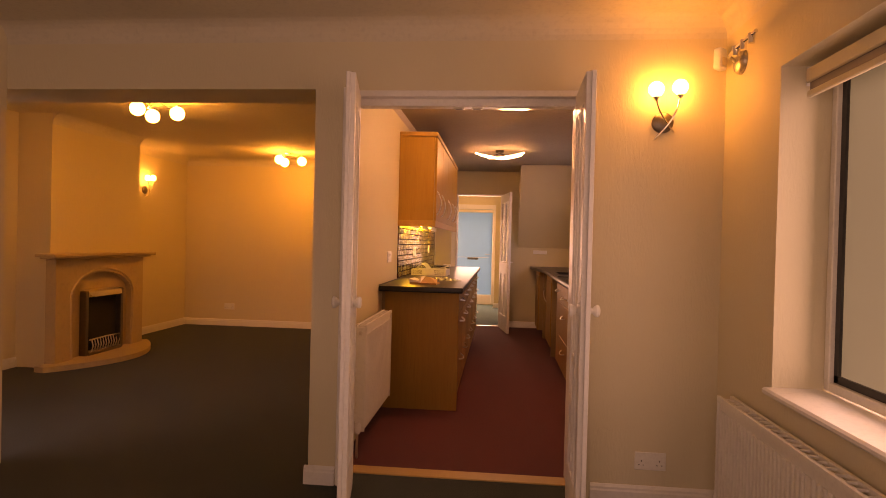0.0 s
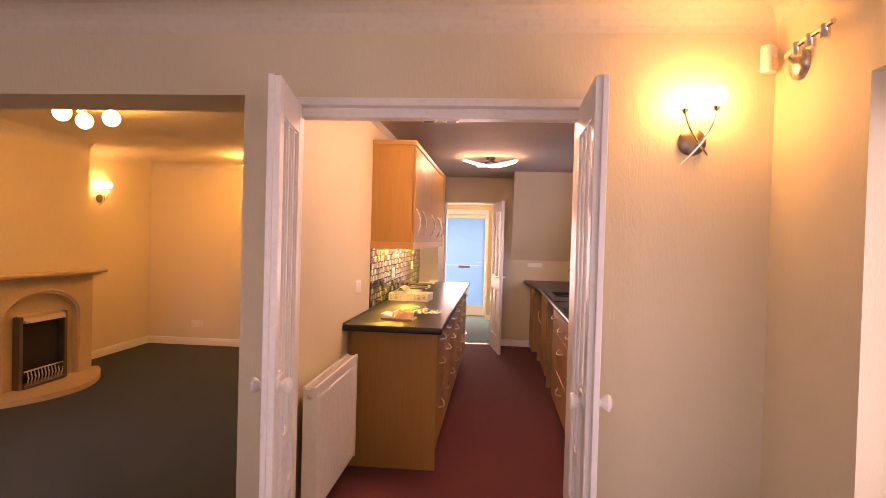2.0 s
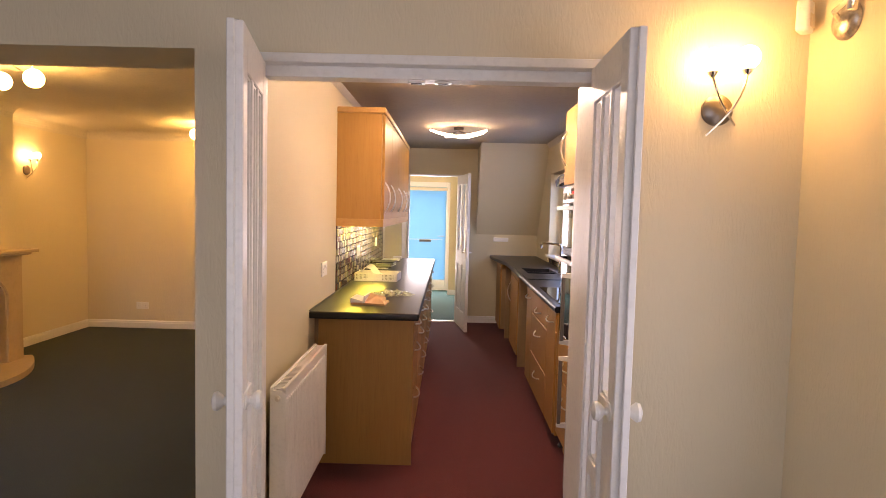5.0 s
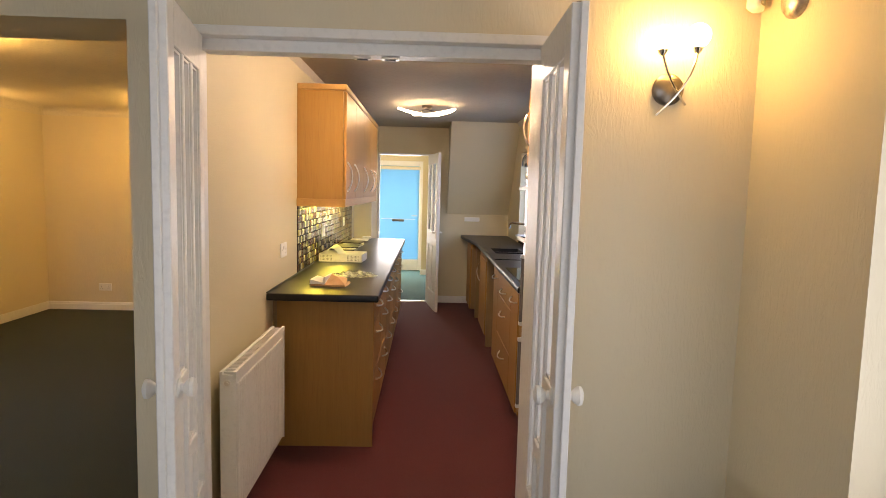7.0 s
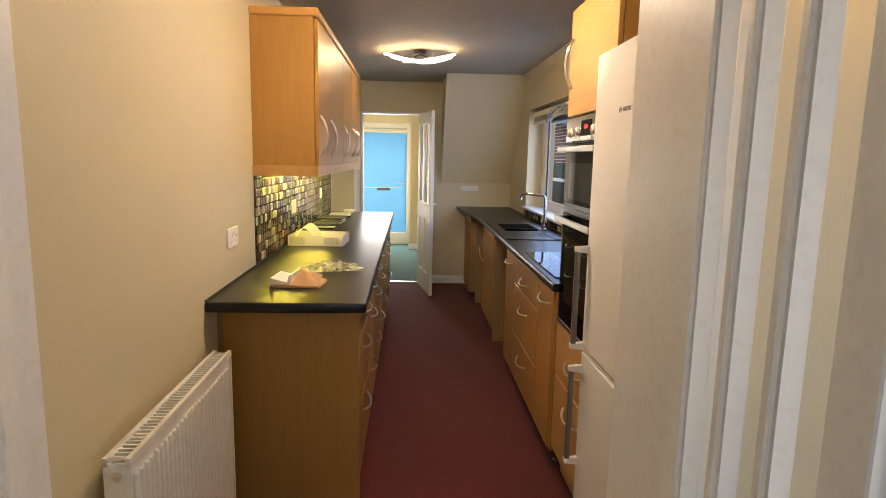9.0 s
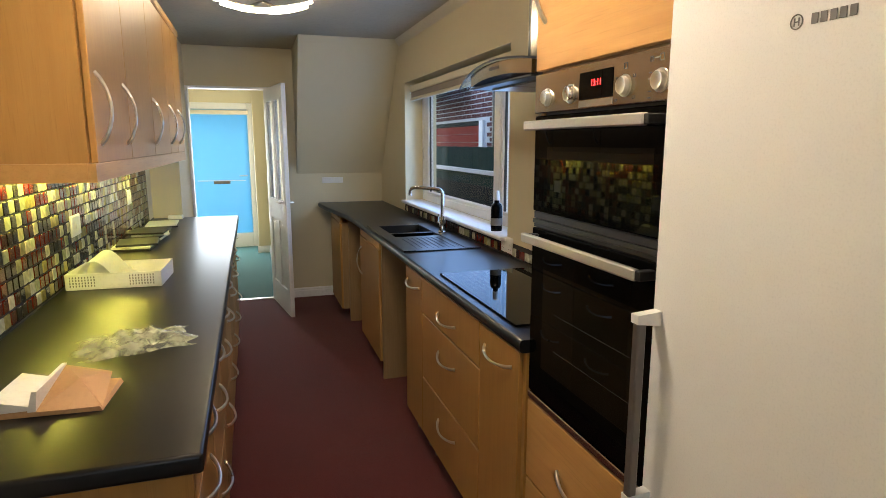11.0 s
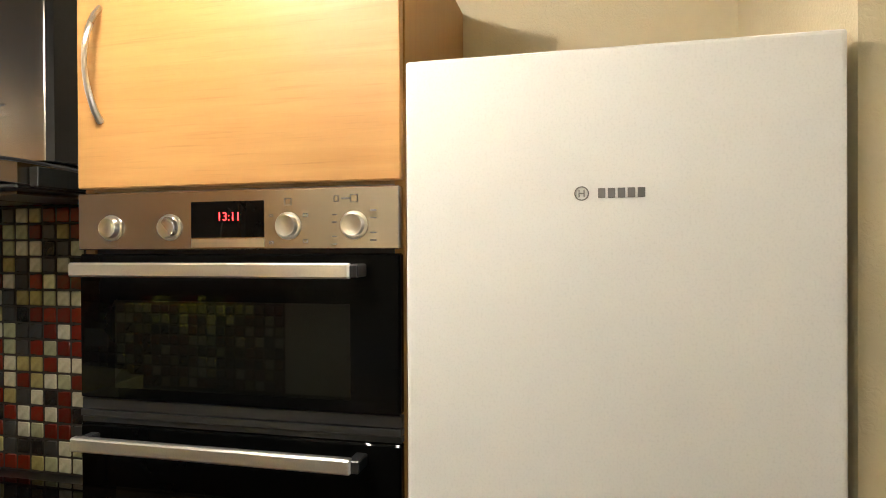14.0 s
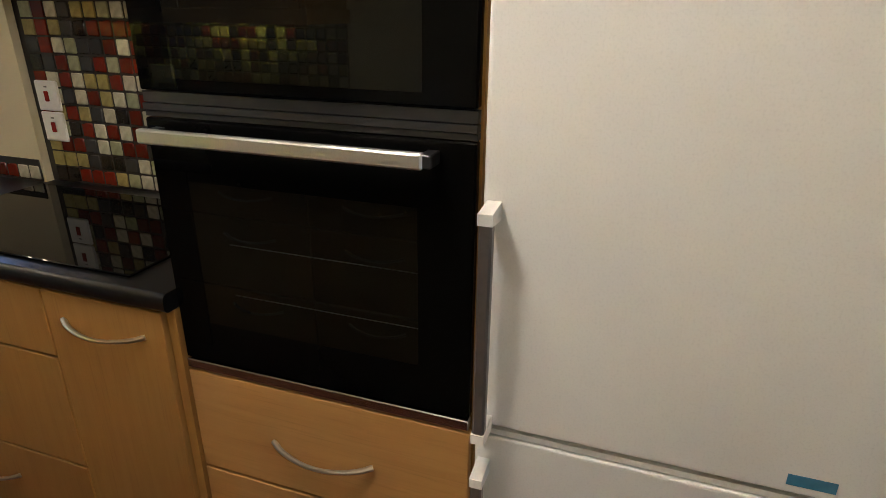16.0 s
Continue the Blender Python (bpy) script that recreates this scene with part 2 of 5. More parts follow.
M_LED2 = glowing("dimmer_led_glow", (1.0, 0.84, 0.56), 20.5)
M_STRIP = glowing("under_cupboard_glow", (1.0, 0.92, 0.14), 16.5)
M_BRICK = surface("red_brick", (0.090, 0.034, 0.036), (0.17, 0.068, 0.064), 0.9, 70, 4, bump=0.4, dist=0.004, spec=0.06)
M_MORTAR = surface("mortar", (0.58, 0.57, 0.56), (0.66, 0.65, 0.64), 0.95, 60, 4, bump=0.3, spec=0.06)
M_FENCE = surface("green_fence_paint", (0.016, 0.050, 0.040), (0.024, 0.066, 0.050), 0.85, 40, 2, (8, 8, 1), bump=0.15, spec=0.06)
M_DARKFENCE = surface("weathered_board", (0.022, 0.027, 0.025), (0.034, 0.040, 0.036), 0.9, 40, 2, bump=0.15, spec=0.06)
M_PAVE = surface("concrete_paving", (0.22, 0.21, 0.20), (0.28, 0.27, 0.25), 0.9, 60, 2, bump=0.3)
M_REDPANEL = surface("red_painted_panel", (0.24, 0.013, 0.008), (0.28, 0.018, 0.011), 0.7, 40, 3, bump=0.05, spec=0.08)
M_BLINDG = surface("taupe_blind_fabric", (0.30, 0.26, 0.23), (0.34, 0.30, 0.27), 0.8, 200, 3, bump=0.1)
M_BLINDC = surface("cream_blind_fabric", (0.70, 0.62, 0.47), (0.74, 0.67, 0.52), 0.8, 200, 3, bump=0.1)
M_THRESH = surface("oak_threshold", (0.42, 0.26, 0.11), (0.48, 0.31, 0.14), 0.5, 50, 3, (3, 40, 40), bump=0.05)
M_COAL = surface("dark_coal", (0.012, 0.011, 0.010), (0.02, 0.018, 0.016), 0.8, 40, 8, bump=0.4)


# ---- mesh builders ----
def box(x0, x1, y0, y1, z0, z1, bevel=0.0, bm=None, seg=1):
    made = bmesh.new()
    bmesh.ops.create_cube(made, size=1)
    for v in made.verts:
        v.co = ((x0 + x1) / 2 + v.co.x * (x1 - x0), (y0 + y1) / 2 + v.co.y * (y1 - y0), (z0 + z1) / 2 + v.co.z * (z1 - z0))
    if bevel:
        bmesh.ops.bevel(made, geom=list(made.edges), offset=bevel, segments=seg, affect="EDGES", profile=0.6)
    return joined(bm, made)


def joined(bm, made):
    if bm is None:
        return made
    me = bpy.data.meshes.new("tmp")
    made.to_mesh(me)
    made.free()
    bm.from_mesh(me)
    bpy.data.meshes.remove(me)
    return bm


def boxes(*rows, bevel=0.0):
    bm = bmesh.new()
    for r in rows:
        box(*r, bevel=bevel, bm=bm)
    return bm


def moved(bm, m):
    bmesh.ops.transform(bm, matrix=m, verts=bm.verts)
    return bm


def tube(points, radius, sides=8, bm=None, flat=1.0):
    """A rod swept along points; radius may be a list."""
    made, rings = bmesh.new(), []
    pts = [Vector(p) for p in points]
    up = Vector((0.13, 0.37, 0.92)).normalized()
    for i, p in enumerate(pts):
        d = (pts[min(i + 1, len(pts) - 1)] - pts[max(i - 1, 0)]).normalized()
        a = d.cross(up).normalized()
        b = d.cross(a).normalized()
        r = radius[i] if isinstance(radius, (list, tuple)) else radius
        rings.append([made.verts.new(p + a * r * math.cos(k * math.tau / sides) + b * r * flat * math.sin(k * math.tau / sides)) for k in range(sides)])
    for r0, r1 in zip(rings, rings[1:]):
        for k in range(sides):
            made.faces.new((r0[k], r0[(k + 1) % sides], r1[(k + 1) % sides], r1[k]))
    made.faces.new(rings[0][::-1])
    made.faces.new(rings[-1])
    bmesh.ops.recalc_face_normals(made, faces=made.faces)
    return joined(bm, made)


def lathe(profile, m, sides=24, bm=None):
    """Rows of (radius, height) turned round the local z axis, then placed by m."""
    made, rings = bmesh.new(), []
    for r, h in profile:
        rings.append([made.verts.new((max(r, 1e-5) * math.cos(k * math.tau / sides), max(r, 1e-5) * math.sin(k * math.tau / sides), h)) for k in range(sides)])
    for r0, r1 in zip(rings, rings[1:]):
        for k in range(sides):
            made.faces.new((r0[k], r0[(k + 1) % sides], r1[(k + 1) % sides], r1[k]))
    made.faces.new(rings[0][::-1])
    made.faces.new(rings[-1])
    bmesh.ops.remove_doubles(made, verts=made.verts, dist=2e-5)
    bmesh.ops.recalc_face_normals(made, faces=made.faces)
    bmesh.ops.transform(made, matrix=m, verts=made.verts)
    return joined(bm, made)


def ball(c, r, bm=None):
    made = bmesh.new()
    bmesh.ops.create_uvsphere(made, u_segments=20, v_segments=12, radius=r)
    bmesh.ops.translate(made, vec=c, verts=made.verts)
    return joined(bm, made)


def prism(outline, axis, lo, hi, bm=None):
    """An outline of (a, b) pushed along an axis; a, b are the two other axes in order."""
    made = bmesh.new()
    put = {"x": lambda a, b, c: (c, a, b), "y": lambda a, b, c: (a, c, b), "z": lambda a, b, c: (a, b, c)}[axis]
    low, high = ([made.verts.new(put(a, b, c)) for a, b in outline] for c in (lo, hi))
    n = len(outline)
    made.faces.new(low)
    made.faces.new(high[::-1])
    for i in range(n):
        made.faces.new((low[i], low[(i + 1) % n], high[(i + 1) % n], high[i]))
    bmesh.ops.recalc_face_normals(made, faces=made.faces)
    return joined(bm, made)


def slab(us, vs, keep, axis, lo, hi):
    """A plate across an axis, cut into cells by us and vs, of which keep(u, v) stays: walls with openings."""
    bm = bmesh.new()
    put = {"x": lambda a, b, c: (c, a, b), "y": lambda a, b, c: (a, c, b), "z": lambda a, b, c: (a, b, c)}[axis]
    grid = {(i, j, k): bm.verts.new(put(u, v, c)) for i, u in enumerate(us) for j, v in enumerate(vs) for k, c in enumerate((lo, hi))}
    full = {(i, j) for i in range(len(us) - 1) for j in range(len(vs) - 1) if keep((us[i] + us[i + 1]) / 2, (vs[j] + vs[j + 1]) / 2)}
    for i, j in full:
        for k in (0, 1):
            bm.faces.new([grid[q] for q in ((i, j, k), (i + 1, j, k), (i + 1, j + 1, k), (i, j + 1, k))])
        for di, dj, a, b in ((-1, 0, (i, j), (i, j + 1)), (1, 0, (i + 1, j), (i + 1, j + 1)), (0, -1, (i, j), (i + 1, j)), (0, 1, (i, j + 1), (i + 1, j + 1))):
            if (i + di, j + dj) not in full:
                bm.faces.new([grid[q] for q in ((*a, 0), (*b, 0), (*b, 1), (*a, 1))])
    bmesh.ops.delete(bm, geom=[v for v in bm.verts if not v.link_faces], context="VERTS")
    bmesh.ops.recalc_face_normals(bm, faces=bm.faces)
    return bm


def mesh_of(name, bm, material, smooth=False):
    me = bpy.data.meshes.new(name)
    bm.to_mesh(me)
    bm.free()
    me.materials.append(material)
    if smooth:
        for p in me.polygons:
            p.use_smooth = True
        me.set_sharp_from_angle(angle=radians(40))
    return me


def struct(name, bm, material, smooth=False, label="", category=""):
    return tagged(new(name, mesh_of(name, bm, material, smooth)), label, category, kind="structure")


def thing(name, at, label, category, group=""):
    ob = new(name)
    ob.location = at
    ob.empty_display_size = 0.1
    bpy.context.view_layer.update()
    return tagged(ob, label, category, group)


def part(name, bm, material, parent, label="", smooth=False):
    """Links a bmesh in world coordinates as one mesh under a thing or part."""
    ob = new(name, mesh_of(name, bm, material, smooth))
    hang(ob, parent)
    return tagged(ob, label)


def hang(ob, parent):
    top = parent
    while top.parent:
        top = top.parent
    ob.parent = parent
    if parent is top and parent.data is None:
        ob.matrix_parent_inverse = Matrix.Translation(-parent.location)


def bow(p0, p1, out, r=0.005):
    """A bowed bar handle between two feet."""
    p0, p1, out = Vector(p0), Vector(p1), Vector(out)
    pts = [p0.lerp(p1, k / 12) + out * math.sin(math.pi * k / 12) ** 0.75 for k in range(13)]
    return tube(pts, [r * (1.25 - 0.35 * math.sin(math.pi * k / 12)) for k in range(13)], 8)


# ---- levels ----
CH = 2.33          # dining and lounge ceiling
KC = 2.31          # kitchen ceiling
LW, RW, RT = -0.306, 1.632, 1.66   # kitchen left wall, window wall, hob wall
YE = 5.95          # kitchen end wall
TOP = 0.915        # worktops

# ---- structure ----
struct("floor_dining", box(-2.2, 1.6, -4.6, 0.16, -0.12, 0.0), M_GREEN, label="dark green dining room carpet, worn", category="carpet")
struct("floor_lounge", box(-4.2, -0.385, 0.16, 5.2, -0.12, 0.0), M_GREEN, label="dark green lounge carpet with faint marks", category="carpet")
struct("floor_kitchen", box(-0.385, 1.9, 0.26, 6.0, -0.12, 0.002), M_RED, label="dark red kitchen carpet", category="carpet")
struct("floor_hall", box(-1.2, 1.9, 6.0, 9.4, -0.12, 0.001), M_TEAL, label="teal hall carpet", category="carpet")
struct("threshold", box(-0.385, 0.95, 0.16, 0.26, -0.1, 0.007, 0.003), M_THRESH, label="oak strip between green and red carpets", category="threshold")
struct("threshold_hall", box(-0.1, 0.58, 5.97, 6.02, 0.0, 0.008, 0.003), M_NICKEL, label="metal strip at the hall doorway", category="threshold")
struct("ceiling_dining", box(-2.2, 1.9, -4.7, 0.1, CH, CH + 0.1), M_CEIL)
struct("ceiling_lounge", box(-4.3, -0.35, 0.1, 5.3, CH, CH + 0.1), M_CEIL)
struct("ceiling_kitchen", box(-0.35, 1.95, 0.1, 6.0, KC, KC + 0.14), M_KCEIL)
struct("ceiling_hall", box(-1.3, 1.95, 6.0, 9.6, KC, KC + 0.12), M_CEIL)

wall = slab([-4.2, -3.2, -0.385], [0, 1.994, CH], lambda x, z: z > 1.994 or x < -3.2, "y", 0, 0.3)
struct("wall_lounge_beam", wall, M_WALL)
struct("wall_doorway", slab([-0.385, -0.185, 0.94, 1.66], [0, 1.985, CH], lambda x, z: z > 1.985 or x < -0.185 or x > 0.94, "y", 0, 0.1), M_WALL)
struct("wall_fridge_back", box(0.94, RT, 0.1, 0.3, 0, KC), M_KWALL)
struct("wall_partition", box(-0.385, LW, 0.1, YE + 0.1, 0, CH), M_KWALL)
struct("wall_nib", box(LW, -0.1, 5.1, YE + 0.1, 0, KC), M_KWALL)
struct("wall_end", slab([-0.1, 0.58, RW], [0, 1.97, KC], lambda x, z: x > 0.58 or z > 1.97, "y", YE, YE + 0.1), M_KWALL)
struct("stair_soffit", prism([(5.16, KC), (YE, 1.19), (YE, KC)], "x", 0.82, RW), M_KWALL, label="sloping plastered underside of a staircase", category="soffit")
struct("wall_window", slab([2.6, 2.92, 5.0, 6.05], [0, 0.985, 1.95, KC], lambda y, z: not (2.92 < y < 5.0 and 0.985 < z < 1.95), "x", RW, 1.9), M_KWALL)
struct("wall_hob", box(RT, 1.9, 0.3, 2.6, 0, KC), M_KWALL)
struct("wall_fridge_nib", box(1.10, RT, 0.436, 0.474, 0, KC), M_KWALL)
struct("wallpaper_panel", box(0.945, 1.66, 0.3, 0.304, 0.0, KC), M_GREYPAPER, label="grey embossed wallpaper beside the fridge", category="wallpaper")
struct("wall_dining_window", slab([-4.7, -2.6, -0.56, 0], [0, 0.69, 1.935, CH], lambda y, z: not (-2.6 < y < -0.56 and 0.69 < z < 1.935), "x", 1.6, 1.9), M_WALL)
struct("wall_dining_back", slab([-2.2, -1.1, 0.9, 1.6], [0, 0.7, 1.93, CH], lambda x, z: not (-1.1 < x < 0.9 and 0.7 < z < 1.93), "y", -4.7, -4.6), M_WALL)
back_pane = struct("window_back", box(-1.1, 0.9, -4.68, -4.672, 0.7, 1.93), M_FROST2, label="pale window pane in the dining back wall", category="window")
back_pane.visible_shadow = False
struct("wall_dining_side", box(-2.17, -2.07, -4.6, 0, 0, CH), M_WALL)
struct("wall_lounge_side", box(-3.95, -3.85, 0.3, 5.16, 0, CH), M_WALL)
struct("wall_lounge_back", box(-3.85, -0.385, 5.06, 5.16, 0, CH), M_WALL)
struct("chimney_breast", box(-3.85, -3.52, 2.12, 3.44, 0, CH), M_WALL, label="plain papered chimney breast", category="wall")
struct("wall_hall_side", boxes((0.62, 0.72, 6.05, 9.2, 0, KC), (0.47, 0.62, 8.55, 9.2, 0, KC)), M_KWALL)
struct("wall_hall_left", box(-0.6, -0.5, 6.05, 9.2, 0, KC), M_KWALL)
struct("wall_hall_front", boxes((-0.5, -0.43, 9.1, 9.25, 0, KC), (-0.43, 0.47, 9.1, 9.25, 2.02, KC)), M_KWALL)


def coving(name, outline, axis, lo, hi, mat=M_CEIL):
    struct(name, prism(outline, axis, lo, hi), mat, label="plain plaster coving", category="coving")


def cove(a, b, sa):
    """Concave quarter between a wall at a and a ceiling at b; sa is the way into the room."""
    return [(a, b)] + [(a + sa * 0.1 * (1 - math.sin(k * math.pi / 12)), b - 0.1 * (1 - math.cos(k * math.pi / 12))) for k in range(7)]


coving("coving_divider", cove(0.0, CH, -1), "x", -2.1, 1.6)
coving("coving_window", cove(1.6, CH, -1), "y", -4.6, 0.0)
coving("coving_lounge_back", cove(5.06, CH, -1), "x", -3.85, -0.385)
coving("coving_lounge_side", cove(-3.85, CH, 1), "y", 3.44, 5.06)
coving("coving_breast", cove(-3.52, CH, 1), "y", 2.12, 3.44)
coving("coving_kitchen_left", [(LW, KC), (LW + 0.035, KC), (LW, KC - 0.035)], "y", 0.1, 5.1)
coving("coving_kitchen_window", [(RW, KC), (RW - 0.04, KC), (RW, KC - 0.05)], "y", 0.3, 5.2)


def skirting(name, x0, x1, y0, y1, face):
    """A board with a moulded top; face is the side that shows: '-x', '+x', '-y' or '+y'."""
    prof = [(0, 0), (0.018, 0), (0.018, 0.062), (0.014, 0.07), (0.014, 0.08), (0.006, 0.092), (0, 0.092)]
    if face[1] == "y":
        base = y1 if face == "-y" else y0
        bm = prism([(base + (-a if face == "-y" else a), b) for a, b in prof], "x", x0, x1)
    else:
        base = x1 if face == "-x" else x0
        bm = prism([(base + (-a if face == "-x" else a), b) for a, b in prof], "y", y0, y1)
    struct(name, bm, M_GLOSS, label="white gloss moulded skirting board", category="skirting")


skirting("baseboard_dining", 1.02, 1.6, -0.02, 0, "-y")
skirting("baseboard_pier", -0.403, -0.245, -0.02, 0, "-y")
skirting("baseboard_window", 1.58, 1.6, -4.6, -0.02, "-x")
skirting("baseboard_lounge_back", -3.85, -0.385, 5.04, 5.06, "-y")
skirting("baseboard_alcove_far", -3.85, -3.83, 3.44, 5.04, "+x")
skirting("baseboard_alcove_near", -3.85, -3.83, 0.3, 2.12, "+x")
skirting("baseboard_end", 0.66, 1.13, 5.93, YE, "-y")
skirting("baseboard_hall", 0.60, 0.62, 6.05, 8.55, "-x")
skirting("baseboard_hall_nib", 0.45, 0.62, 8.53, 8.55, "-y")

# ---- double door frame ----
lining = thing("door_frame", (0.39, 0.1, 0), "white gloss lining of the double doorway", "door frame")
lining["kind"] = "structure"
part("head", box(-0.185, 0.94, -0.012, 0.102, 1.955, 1.985, 0.002), M_GLOSS, lining)
part("door_stop", box(-0.170, 0.928, 0.035, 0.102, 1.918, 1.955, 0.002), M_GLOSS, lining)
part("jamb", box(-0.185, -0.170, -0.012, 0.08, 0, 1.955, 0.002), M_GLOSS, lining)
part("jamb", box(0.928, 0.94, -0.012, 0.302, 0, 1.955, 0.002), M_GLOSS, lining)
part("architrave", boxes((-0.240, -0.185, -0.016, 0, 0, 2.0), (0.94, 0.995, -0.016, 0, 0, 2.0), bevel=0.004), M_GLOSS, lining)
for x in (0.335, 0.425):
    p = part("catch_plate", box(x - 0.028, x + 0.028, 0.06, 0.085, 1.912, 1.918, 0.001), M_NICKEL, lining, "small metal ball-catch plate")
    part("slot", box(x - 0.018, x + 0.018, 0.066, 0.079, 1.9095, 1.912), M_BLACK, p)


def glazed_leaf(name, hinge, angle, side):
    """A narrow white door: three tall panes whose sills step down towards the hinge. Local x runs from the hinge, y is its thickness."""
    W, H, T = 0.455, 1.95, 0.040
    m = Matrix.Translation(hinge) @ Matrix.Rotation(radians(angle), 4, "Z")
    door = thing(name, hinge, "white glazed narrow door standing open, stepped panes, round knobs", "door", "double kitchen doors")
    cols = [(0.058, 0.152, 0.545), (0.170, 0.264, 0.755), (0.282, 0.376, 0.985)]
    top = 1.835
    rails = [(0, 0.058, -T / 2, T / 2, 0.01, H), (0.376, W - 0.012, -T / 2, T / 2, 0.01, H), (W - 0.012, W, -T / 2 if side > 0 else 0.0, 0.0 if side > 0 else T / 2, 0.01, H), (0.058, 0.376, -T / 2, T / 2, top, H)]
    for a, b, z in cols:
        rails.append((a, b, -T / 2, T / 2, z - 0.05, z))
        rails.append((a, b, -0.008, 0.008, 0.21, z - 0.05))
    rails += [(0.152, 0.170, -T / 2, T / 2, 0.21, top), (0.264, 0.282, -T / 2, T / 2, 0.21, top), (0.058, 0.376, -T / 2, T / 2, 0.01, 0.21)]
    part("frame", moved(boxes(*rails, bevel=0.0025), m), M_GLOSS, door)
    for a, b, z in cols:
        part("pane", moved(box(a, b, -0.002, 0.002, z, top), m), M_PANE, door, "clear glass pane")
        bead = boxes((a, a + 0.007, -0.013, 0.013, z, top), (b - 0.007, b, -0.013, 0.013, z, top), (a, b, -0.013, 0.013, top - 0.007, top), (a, b, -0.013, 0.013, z, z + 0.007))
        part("glazing_bead", moved(bead, m), M_GLOSS, door)
    prof = [(0.025, 0), (0.025, 0.004), (0.013, 0.007), (0.011, 0.014), (0.019, 0.021), (0.026, 0.031), (0.024, 0.040), (0.012, 0.045), (0, 0.046)]
    for s in (1, -1):
        k = m @ Matrix.Translation((0.398, s * T / 2, 0.968)) @ Matrix.Rotation(radians(-90 * s), 4, "X")
        part("knob", lathe(prof, k, 20), M_PLASTIC, door, "round white knob", True)
    part("ball_catch", moved(box(0.400, 0.440, -0.008, 0.008, H - 0.002, H + 0.0015), m), M_PEWTER, door)
    return door


glazed_leaf("glazed_door", (-0.168, -0.018, 0), -79.6, 1)
glazed_leaf("glazed_door", (0.921, -0.018, 0), -91.4, -1)


# ---- radiators ----
def radiator(name, x0, x1, y0, y1, z0, z1, face, label, flutes):
    rad = thing(name, ((x0 + x1) / 2, (y0 + y1) / 2, z0), label, "radiator")
    fx = x1 if face > 0 else x0
    inner = fx - face * 0.016
    bm = box(min(inner, fx - face * 0.010), max(inner, fx - face * 0.010), y0 + 0.004, y1 - 0.004, z0, z1 - 0.02, 0.002)
    n, step = flutes, (y1 - y0 - 0.05) / flutes
    for k in range(n):
        yc = y0 + 0.025 + step * (k + 0.5)
        box(min(fx - face * 0.011, fx), max(fx - face * 0.011, fx), yc - step * 0.33, yc + step * 0.33, z0 + 0.035, z1 - 0.055, 0.004, bm)
    part("front_panel", bm, M_RAD, rad)
    bx = fx - face * 0.066
    part("back_panel", box(min(bx, bx + face * 0.012), max(bx, bx + face * 0.012), y0 + 0.006, y1 - 0.006, z0, z1 - 0.03, 0.002), M_RAD, rad)
    for yy in (y0, y1 - 0.004):
        part("end_cap", box(min(bx, fx), max(bx, fx), yy, yy + 0.004, z0, z1 - 0.012, 0.0015), M_RAD, rad)
    a, b = min(bx, fx), max(bx, fx)
    rows = [(a, a + 0.012, y0, y1, z1 - 0.02, z1), (b - 0.012, b, y0, y1, z1 - 0.02, z1)]
    rows += [(a + 0.012, b - 0.012, y0 + (y1 - y0) * k / 40 - 0.003, y0 + (y1 - y0) * k / 40 + 0.003, z1 - 0.012, z1 - 0.004) for k in range(1, 40)]
    part("top_grille", boxes(*rows), M_RAD, rad)
    part("bleed_valve", lathe([(0.012, 0), (0.012, 0.006), (0.006, 0.008), (0.006, 0.014)], Matrix.Translation(((a + b) / 2, y0, z1 - 0.045)) @ Matrix.Rotation(radians(90), 4, "X"), 14), M_NICKEL, rad)
    v = Matrix.Translation(((a + b) / 2, y0 - 0.035, z0 + 0.02))
    part("valve_cap", lathe([(0.015, -0.02), (0.019, 0), (0.019, 0.03), (0.014, 0.045), (0, 0.046)], v, 16), M_PLASTIC, rad, "white valve cap", True)
    part("pipe", tube([((a + b) / 2, y0 - 0.035, 0), ((a + b) / 2, y0 - 0.035, z0 + 0.02), ((a + b) / 2, y0, z0 + 0.03)], 0.0075), M_NICKEL, rad)
    for yy in (y0 + 0.1, y1 - 0.14):
        xx = (a - 0.03, a) if face > 0 else (b, b + 0.03)
        part("bracket", box(*xx, yy, yy + 0.04, z0 + 0.05, z1 - 0.06), M_RAD, rad)
    return rad


radiator("radiator", LW + 0.03, -0.19, 0.41, 1.215, 0.14, 0.752, 1, "white steel panel radiator on the kitchen wall", 26)
radiator("radiator", 1.505, 1.57, -2.3, -0.27, 0.12, 0.607, -1, "long low white radiator under the dining window", 64)


